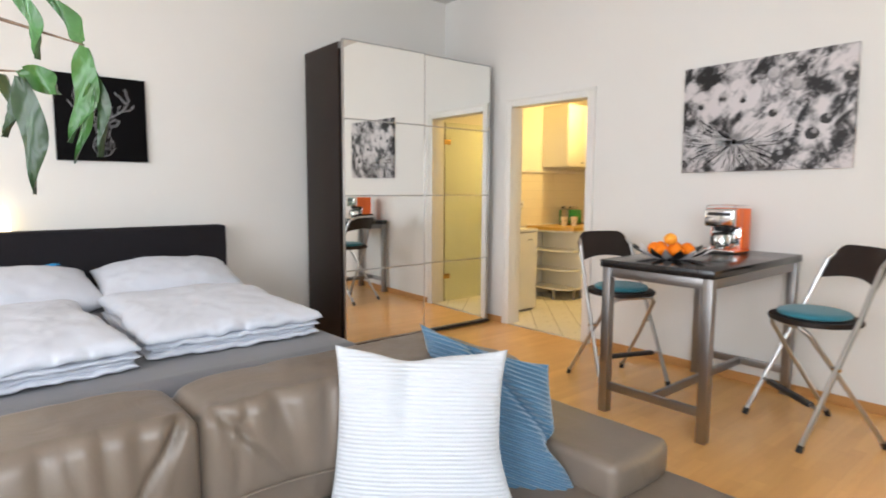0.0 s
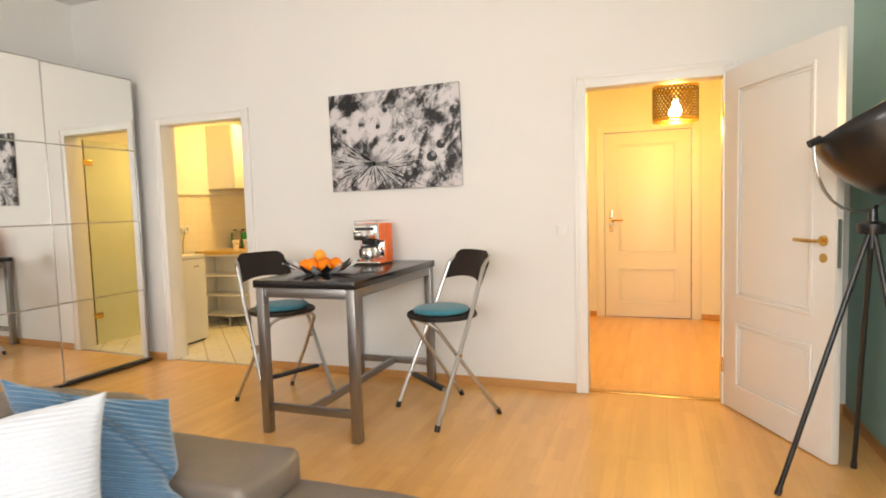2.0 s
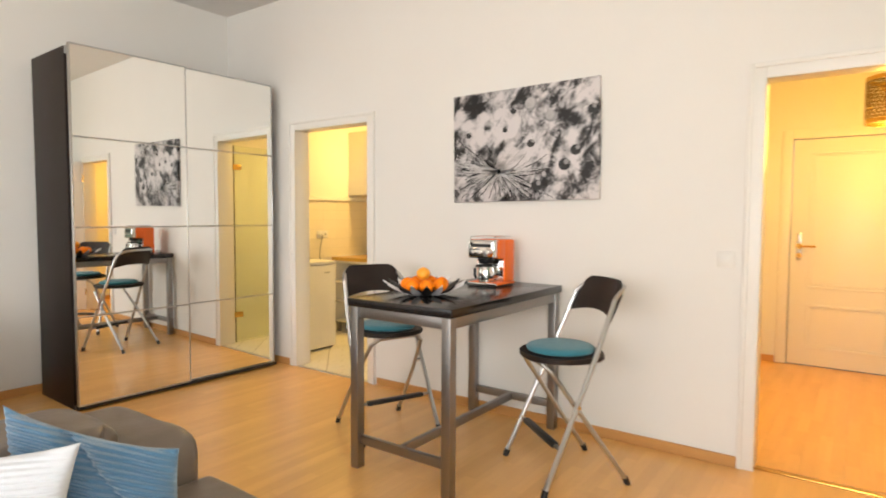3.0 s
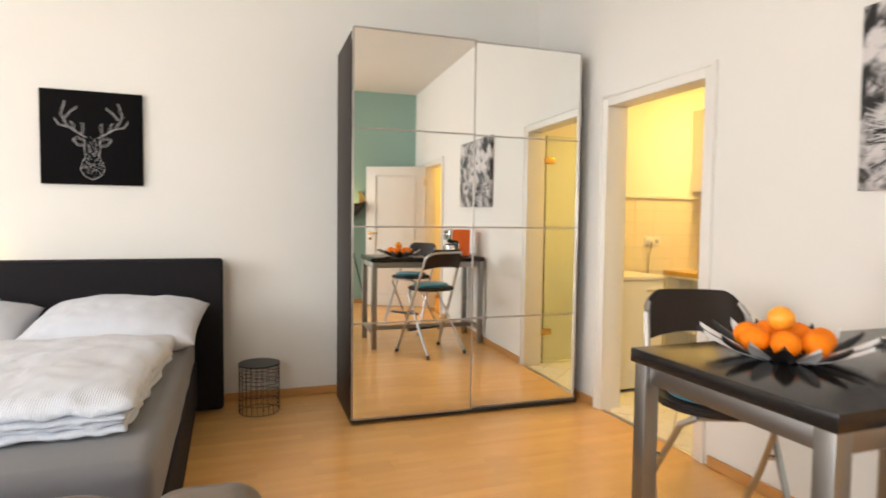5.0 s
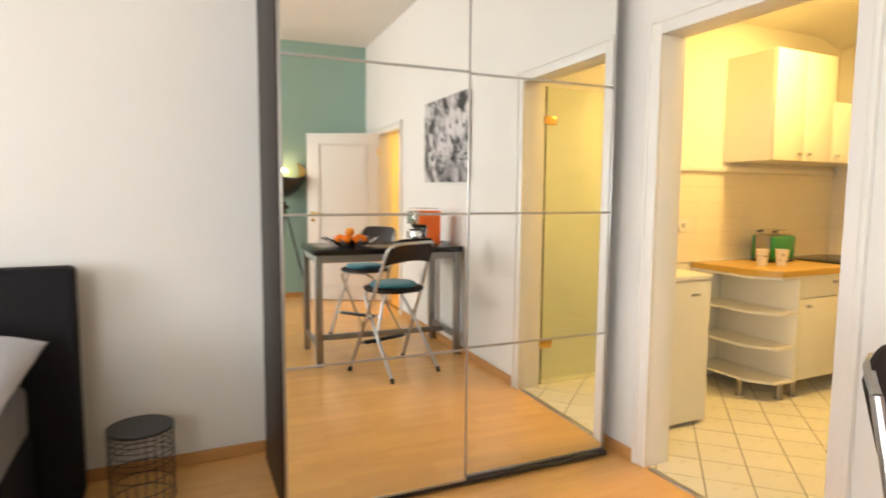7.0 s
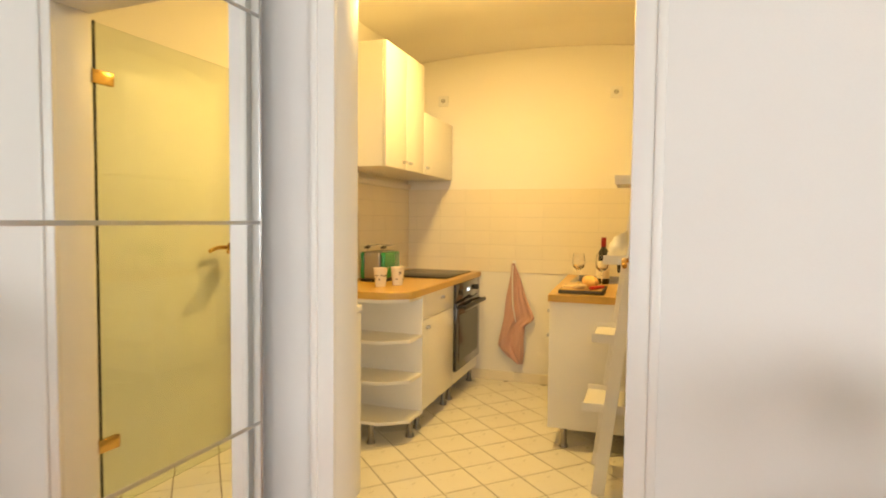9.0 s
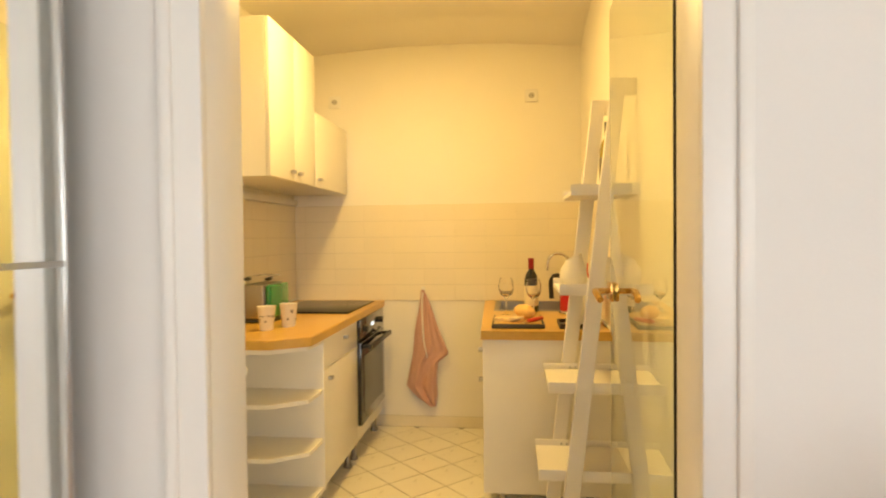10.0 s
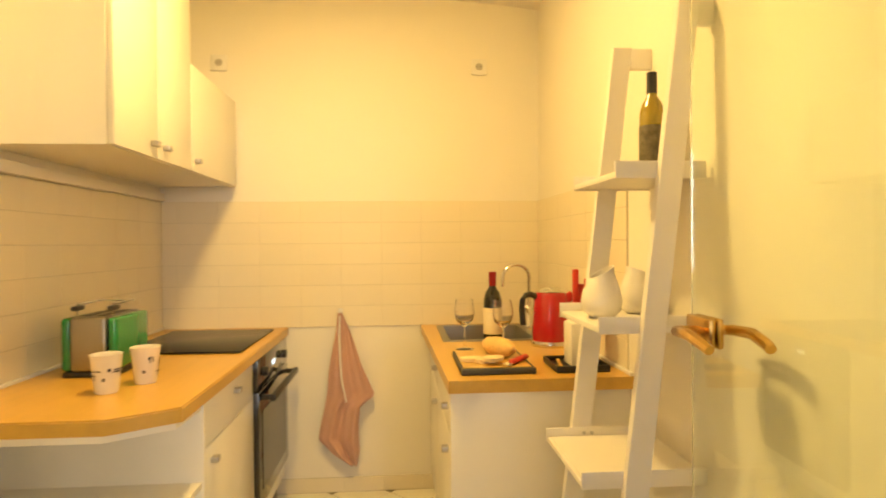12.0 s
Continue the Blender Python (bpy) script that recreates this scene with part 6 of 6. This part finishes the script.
def board_and_bread():
    z = CT + 0.0005
    bm = bmesh.new()
    b = thing("cutting_board", (5.72, 4.225, z), "wooden chopping board with dark edge on the worktop", "cutting board")
    part("slab", B(5.56, 5.88, 4.11, 4.345, z, z + 0.019, r=0.003), mat("dark_slate", (0.05, 0.05, 0.05), 0.6, vary=0.2), b)
    part("wood_inlay", B(5.575, 5.872, 4.122, 4.336, z + 0.0192, z + 0.0215, r=0.001, seg=1), M_OAK, b)
    crust = mat("bread_crust", (0.72, 0.46, 0.16), 0.75, vary=0.25, scale=25, fine=120, bump=0.3)
    crumb = mat("bread_crumb", (0.78, 0.62, 0.36), 0.9, vary=0.15, scale=40, fine=160, bump=0.4)
    t = bmesh.new()
    bmesh.ops.create_uvsphere(t, u_segments=24, v_segments=16, radius=1)
    for v in t.verts:
        v.co = Vector((v.co.x * 0.090, v.co.y * 0.038, v.co.z * 0.032)) * (1 + 0.10 * noise.noise(v.co * 3))
    bmesh.ops.transform(t, matrix=pose(5.765, 4.195, z + 0.0515, 0, 0, 24), verts=t.verts)
    single("bread_loaf", t, crust, "crusty bread loaf lying on the board", "bread", smooth=179, base=(5.765, 4.195, z + 0.022))
    for k, (x, y, rz) in enumerate(((5.655, 4.255, 20), (5.625, 4.235, 35), (5.68, 4.30, 5))):
        t = rod(bmesh.new(), (0, 0, 0), (0, 0, 0.011), 0.038, n=20)
        for v in t.verts:
            v.co.x *= 0.72
        bmesh.ops.transform(t, matrix=pose(x, y, z + 0.0225 + 0.011 * (k == 1), 0, 0, rz), verts=t.verts)
        single("bread_slice", t, crumb, "cut slice of white bread on the board", "bread", "bread slices", base=(x, y, z + 0.0225))
    k = thing("bread_knife", (5.62, 4.17, z + 0.022), "bread knife with a red handle on the board", "knife")
    part("handle", bar(bmesh.new(), (5.60, 4.185, z + 0.030), (5.68, 4.115, z + 0.034), 0.022, 0.016, 0.006), mat("red_handle", (0.50, 0.03, 0.015), 0.4, vary=0.05, bump=0.0), k, "red plastic handle")
    part("blade", bar(bmesh.new(), (5.52 + 0.06, 4.203, z + 0.026), (5.60, 4.186, z + 0.029), 0.026, 0.002, 0.0005), M_CHROME, k)


board_and_bread()


def knife_block():
    z = CT + 0.0005
    t = thing("utensil_tray", (5.64, 3.965, z), "black tray with cooking utensils on the worktop", "tray")
    bm = B(5.56, 5.74, 3.875, 4.045, z, z + 0.006, r=0.002)
    for a in ((5.56, 5.566, 3.875, 4.045), (5.734, 5.74, 3.875, 4.045), (5.5665, 5.7335, 3.875, 3.881), (5.5665, 5.7335, 4.039, 4.045)):
        box(bm, *a, z + 0.0062, z + 0.022, 0.001, 1)
    part("tray_body", bm, M_PLASTIC_B, t)
    b = thing("knife_block", (5.655, 3.93, z + 0.0065), "pale knife block holding red-handled knives", "knife block")
    part("block", B(5.61, 5.70, 3.905, 3.985, z + 0.0065, z + 0.15, r=0.008), M_PLASTIC_W, b)
    red = bpy.data.materials["red_handle"]
    for x, y, h in ((5.63, 3.925, 0.14), (5.66, 3.955, 0.17), (5.685, 3.93, 0.12)):
        part("knife_handle", B(x - 0.011, x + 0.011, y - 0.009, y + 0.009, z + 0.1505, z + 0.15 + h, r=0.004), red, b, "red knife handle")
    sp = thing("red_spatula", (5.66, 3.885, z + 0.0065), "long red spatula standing in the tray against the wall", "spatula")
    part("blade", bar(bmesh.new(), (5.72, 3.888, z + 0.008), (5.722, 3.868, z + 0.22), 0.034, 0.004, 0.001), red, sp)
    part("handle", bar(bmesh.new(), (5.722, 3.868, z + 0.218), (5.724, 3.858, z + 0.365), 0.026, 0.012, 0.004), red, sp)
    w = bmesh.new()
    bar(w, (5.60, 4.02, z + 0.012), (5.72, 4.00, z + 0.012), 0.012, 0.006, 0.002)
    single("wooden_spoon", w, M_OAK, "wooden spoon lying in the black tray", "spoon", base=(5.66, 4.01, z + 0.008))


knife_block()


def toaster():
    x, y, z = 5.80, 5.50, CT + 0.0005
    t = thing("toaster", (x, y, z), "green and steel two-slot toaster on the worktop", "toaster")
    green = mat("green_enamel", (0.012, 0.20, 0.045), 0.25, vary=0.05, bump=0.0, coat=0.4)
    x0, x1, y0, y1 = x - 0.14, x + 0.105, y - 0.085, y + 0.085
    part("side", B(x0 + 0.006, x1 - 0.006, y0, y0 + 0.03, z + 0.018, z + 0.185, r=0.012, seg=3), green, t, "glossy green side")
    part("side", B(x0 + 0.006, x1 - 0.006, y1 - 0.03, y1, z + 0.018, z + 0.185, r=0.012, seg=3), green, t, "glossy green side")
    part("body", B(x0, x1, y0 + 0.0305, y1 - 0.0305, z + 0.018, z + 0.188, r=0.010, seg=3), M_STEEL, t, "brushed steel ends and top")
    part("base", B(x0 + 0.004, x1 - 0.004, y0 + 0.006, y1 - 0.006, z, z + 0.0175, r=0.004), M_PLASTIC_B, t)
    # The slots are flat strips; black colour stands in for their shaded depth.
    for k in (-0.024, 0.024):
        part("slot", B(x0 + 0.035, x1 - 0.035, y + k - 0.012, y + k + 0.012, z + 0.1885, z + 0.190), M_PLASTIC_B, t)
    part("bun_rack", tube(bmesh.new(), [(x0 + 0.05, y - 0.055, z + 0.19), (x0 + 0.05, y - 0.055, z + 0.225), (x1 - 0.05, y - 0.055, z + 0.225), (x1 - 0.05, y + 0.055, z + 0.225), (x0 + 0.05, y + 0.055, z + 0.225), (x0 + 0.05, y + 0.055, z + 0.19)], 0.004, 8), M_CHROME, t)
    for dy in (-0.055, 0.055):
        part("rack_grip", B(x0 + 0.03, x0 + 0.075, y + dy - 0.011, y + dy + 0.011, z + 0.205, z + 0.220, r=0.004), M_PLASTIC_B, t)


toaster()
M_CUPPRINT = mat("cup_print", (0.03, 0.03, 0.03), 0.4, vary=0.1, bump=0.0)


def cup(x, y, turn):
    z = CT + 0.0005
    c = thing("cup", (x, y, z), "white conical cup with small dark print", "cup", "cups on the worktop")
    part("cup_body", lathe(bmesh.new(), [(0, 0), (0.028, 0), (0.030, 0.004), (0.041, 0.105), (0.0425, 0.108), (0.039, 0.107), (0.027, 0.008), (0, 0.006)], (x, y, z), 32), bpy.data.materials["white_porcelain"], c, smooth=50)
    rng = random.Random(turn)
    for k in range(7):
        a, h = math.radians(180 + turn) + rng.uniform(-1.1, 1.1), rng.uniform(0.03, 0.085)
        r = 0.0300 + 0.0110 * h / 0.105 + 0.0012
        w, hh = rng.choice(((0.012, 0.0016), (0.004, 0.004), (0.0016, 0.008)))
        bm = bmesh.new()
        box(bm, -0.0003, 0.0003, -w, w, -hh, hh, m=pose(x + r * math.cos(a), y + r * math.sin(a), z + h, 0, 6, math.degrees(a)))
        part("print_mark", bm, M_CUPPRINT, c, smooth=None)


cup(5.47, 5.352, 20)
cup(5.58, 5.292, 35)


def towel():
    x = KX1 - 0.010
    h = thing("towel_hook", (x, 4.83, 0.90), "small white hook on the tiled wall", "hook")
    part("hook_plate", B(x - 0.006, x + 0.002, 4.818, 4.842, 0.885, 0.925, r=0.002), M_PLASTIC_W, h)
    part("peg", tube(bmesh.new(), [(x - 0.006, 4.83, 0.895), (x - 0.028, 4.83, 0.893), (x - 0.032, 4.83, 0.910)], 0.005, 8), M_PLASTIC_W, h)
    bm = bmesh.new()

    def fn(u, v, o):
        # the two hems run out to hanging corners
        left = float(np.interp(v, (0, 0.35, 0.83, 0.93, 1), (-0.010, -0.050, -0.108, -0.040, 0.040)))
        right = float(np.interp(v, (0, 0.25, 0.54, 0.62, 0.9, 1), (0.012, 0.085, 0.165, 0.092, 0.090, 0.075)))
        d = left + (right - left) * u + 0.004 * math.sin(14 * v)
        fold = 0.014 * math.sin(11 * u + 2.5 * v) * (0.35 + v) + 0.006 * math.sin(23 * u + 4 * v)
        return (x - 0.038 + fold * 0.9 + o, 4.83 - d, 0.905 - v * 0.755)
    grid_surface(bm, 40, 40, lambda u, v: fn(u, v, 0.0))
    grid_surface(bm, 40, 40, lambda u, v: fn(u, v, -0.003))
    m = mat("pink_striped_towel", (0.52, 0.27, 0.21), 0.9, vary=0.06, scale=10, fine=250, bump=0.25, spec=0.2, sheen=0.3)
    nt = m.node_tree
    b = nt.nodes["Principled BSDF"]
    old = b.inputs["Base Color"].links[0].from_socket
    tc = nt.nodes.new("ShaderNodeTexCoord")
    wv = node(nt, "ShaderNodeTexWave", Scale=28.0, Distortion=1.0)
    wv.bands_direction = 'Y'
    nt.links.new(tc.outputs["Object"], wv.inputs["Vector"])
    mx = nt.nodes.new("ShaderNodeMixRGB")
    mx.inputs[2].default_value = (0.70, 0.52, 0.42, 1)
    st = nt.nodes.new("ShaderNodeMath")
    st.operation = 'MULTIPLY'
    st.inputs[1].default_value = 0.55
    nt.links.new(wv.outputs["Fac"], st.inputs[0])
    nt.links.new(st.outputs[0], mx.inputs[0])
    nt.links.new(old, mx.inputs[1])
    nt.links.new(mx.outputs[0], b.inputs["Base Color"])
    cloth = single("towel", bm, m, "pink striped kitchen towel hanging from a hook", "towel", smooth=179, base=(x - 0.036, 4.83, 0.905))
    part("hem", tube(bmesh.new(), [(x - 0.050, 4.829, 0.893), (x - 0.058, 4.832, 0.80), (x - 0.060, 4.828, 0.68), (x - 0.062, 4.822, 0.58), (x - 0.062, 4.800, 0.47)], [0.004, 0.005, 0.005, 0.005, 0.003], 8), M_PLASTIC_W, cloth, "white hem of the towel")


towel()
lamp_body = thing("ceiling_lamp", (5.42, 4.86, 2.54), "flat white kitchen ceiling lamp, lit", "lamp")
part("mount", B(5.295, 5.545, 4.735, 4.985, 2.535, 2.60, r=0.008), M_PLASTIC_W, lamp_body)
part("diffuser", B(5.30, 5.54, 4.74, 4.98, 2.522, 2.5345, r=0.003), glow("kitchen_diffuser", (1.0, 0.75, 0.40), 3), lamp_body, "glowing diffuser")


# ---- floors, laid piece by piece ----
single("floor", B(XW - 0.02, XE + 0.03, YS - 0.02, YN + 0.02, -0.12, -0.0085), M_GROUT, "beech laminate floor of the living room", "floor", kind="structure", smooth=None)
single("floor_hall", B(XE + 0.03, HX1 + 0.12, HY0 - 0.1, HY1 + 0.1, -0.12, -0.0085), M_GROUT, "beech laminate floor of the hall", "floor", kind="structure", smooth=None)
single("floor_kitchen", B(XE + 0.0301, KX1 + 0.1, 3.0, KY1 + 0.1, -0.12, -0.0035), M_GROUT, "cream diagonal floor tiles in the kitchen", "floor", kind="structure", smooth=None)


def piece(name, me, parent, at):
    ob = new(name, me)
    ob.parent = parent
    ob.location = Vector(at) - parent.location
    return ob


def plank_mesh(L, W, material):
    bm = bmesh.new()
    vs = []
    for z, i in ((-0.008, 0.0), (0.0, 0.0)):
        vs.append([bm.verts.new(c) for c in ((-L / 2 + i, -W / 2 + i, z), (L / 2 - i, -W / 2 + i, z), (L / 2 - i, W / 2 - i, z), (-L / 2 + i, W / 2 - i, z))])
    bm.faces.new(vs[1])
    for a, b in zip(vs, vs[1:]):
        for k in range(4):
            bm.faces.new((a[k], a[(k + 1) % 4], b[(k + 1) % 4], b[k]))
    return mesh_of(bm, "plank", material)


def lay(parent, x0, x1, y0, y1, seed):
    rng, L, W, cache = random.Random(seed), 1.285, 0.193, {}
    y = y0
    while y < y1 - 0.005:
        w = min(W, y1 - y)
        x = x0 - rng.uniform(0.1, 1.2)
        while x < x1 - 0.005:
            a, b = max(x, x0), min(x + L, x1)
            if b - a > 0.02:
                key = (round(b - a, 4), round(w, 4))
                if key not in cache:
                    cache[key] = plank_mesh(key[0] - 0.0004, key[1] - 0.0004, M_FLOOR)
                piece("plank", cache[key], parent, ((a + b) / 2, y + w / 2, 0))
            x += L
        y += W


lay(bpy.data.objects["floor"], XW, XE + 0.03, YS, YN, 3)
lay(bpy.data.objects["floor_hall"], XE + 0.03, HX1, HY0, HY1, 5)


def clip(poly, x0, x1, y0, y1):
    for ax, lim, sgn in ((0, x0, 1), (0, x1, -1), (1, y0, 1), (1, y1, -1)):
        out = []
        for i, p in enumerate(poly):
            q = poly[(i + 1) % len(poly)]
            ip, iq = sgn * (p[ax] - lim) >= 0, sgn * (q[ax] - lim) >= 0
            if ip:
                out.append(p)
            if ip != iq:
                f = (lim - p[ax]) / (q[ax] - p[ax])
                out.append((p[0] + f * (q[0] - p[0]), p[1] + f * (q[1] - p[1])))
        poly = out
        if not poly:
            return []
    return poly


def diagonal_tiles():
    s, g = 0.205, 0.006
    r = (s - g) / 2 * math.sqrt(2)
    fl = bpy.data.objects["floor_kitchen"]
    whole = None
    step = s * math.sqrt(2) / 2
    for i in range(-2, 26):
        for j in range(-2, 24):
            if (i + j) % 2:
                continue
            cx, cy = 3.95 + i * step, 3.72 + j * step
            poly = clip([(cx - r, cy), (cx, cy - r), (cx + r, cy), (cx, cy + r)], XE + 0.032, KX1, KY0, KY1)
            if len(poly) < 3:
                continue
            area = 0.5 * abs(sum(poly[k][0] * poly[(k + 1) % len(poly)][1] - poly[(k + 1) % len(poly)][0] * poly[k][1] for k in range(len(poly))))
            if area < 0.0008:
                continue
            if area > s * s * 0.955:
                if whole is None:
                    bm = bmesh.new()
                    prism(bm, [(-r, 0), (0, -r), (r, 0), (0, r)], -0.003, 0.0)
                    whole = mesh_of(bm, "tile", M_TILE)
                piece("tile", whole, fl, (cx, cy, 0))
            else:
                bm = bmesh.new()
                prism(bm, [(x - cx, y - cy) for x, y in poly], -0.003, 0.0)
                piece("tile", mesh_of(bm, "tile", M_TILE), fl, (cx, cy, 0))


diagonal_tiles()


def wall_tiles(parent, axis, fixed, a0, a1, inward, skip=None):
    """Rows of glazed tiles 20 by 10 cm between worktop and upper cabinets, and a row of skirting tiles."""
    tw, th, g, d = 0.2, 0.1045, 0.002, 0.006
    q0, q1 = (fixed - 0.0055, fixed) if inward < 0 else (fixed, fixed + 0.0055)
    for z0, z1 in ((0.832, 0.832 + 6 * th), (0.0, 0.075)):
        me = mesh_of(B(q0, q1, a0, a1, z0, z1) if axis == 'x' else B(a0, a1, q0, q1, z0, z1), "grout", M_WGROUT)
        ob = new("grout", me)
        ob.parent = parent
    cache = {}
    rows = [(0.832 + k * th, th) for k in range(6)] + [(0.002, 0.072)]
    for z, h in rows:
        a = a0
        while a < a1 - 0.01:
            w = min(tw, a1 - a)
            key = (round(w, 3), round(h, 4))
            if key not in cache:
                hw, hh = w / 2 - 0.0004, h / 2 - g / 2
                if axis == 'x':
                    cache[key] = mesh_of(box(bmesh.new(), -d / 2, d / 2, -hw, hw, -hh, hh, 0.0012, 1), "wall_tile", M_WTILE)
                else:
                    cache[key] = mesh_of(box(bmesh.new(), -hw, hw, -d / 2, d / 2, -hh, hh, 0.0012, 1), "wall_tile", M_WTILE)
            c = fixed + inward * (d / 2 + 0.001)
            piece("wall_tile", cache[key], parent, (c, a + w / 2, z + h / 2) if axis == 'x' else (a + w / 2, c, z + h / 2))
            a += w


wall_tiles(bpy.data.objects["wall_kitchen_east"], 'x', KX1, KY0 + 0.008, KY1 - 0.008, -1)
wall_tiles(bpy.data.objects["wall_kitchen_north"], 'y', KY1, E1, KX1, -1)
wall_tiles(bpy.data.objects["wall_kitchen_south"], 'y', KY0, 5.56, KX1, 1)
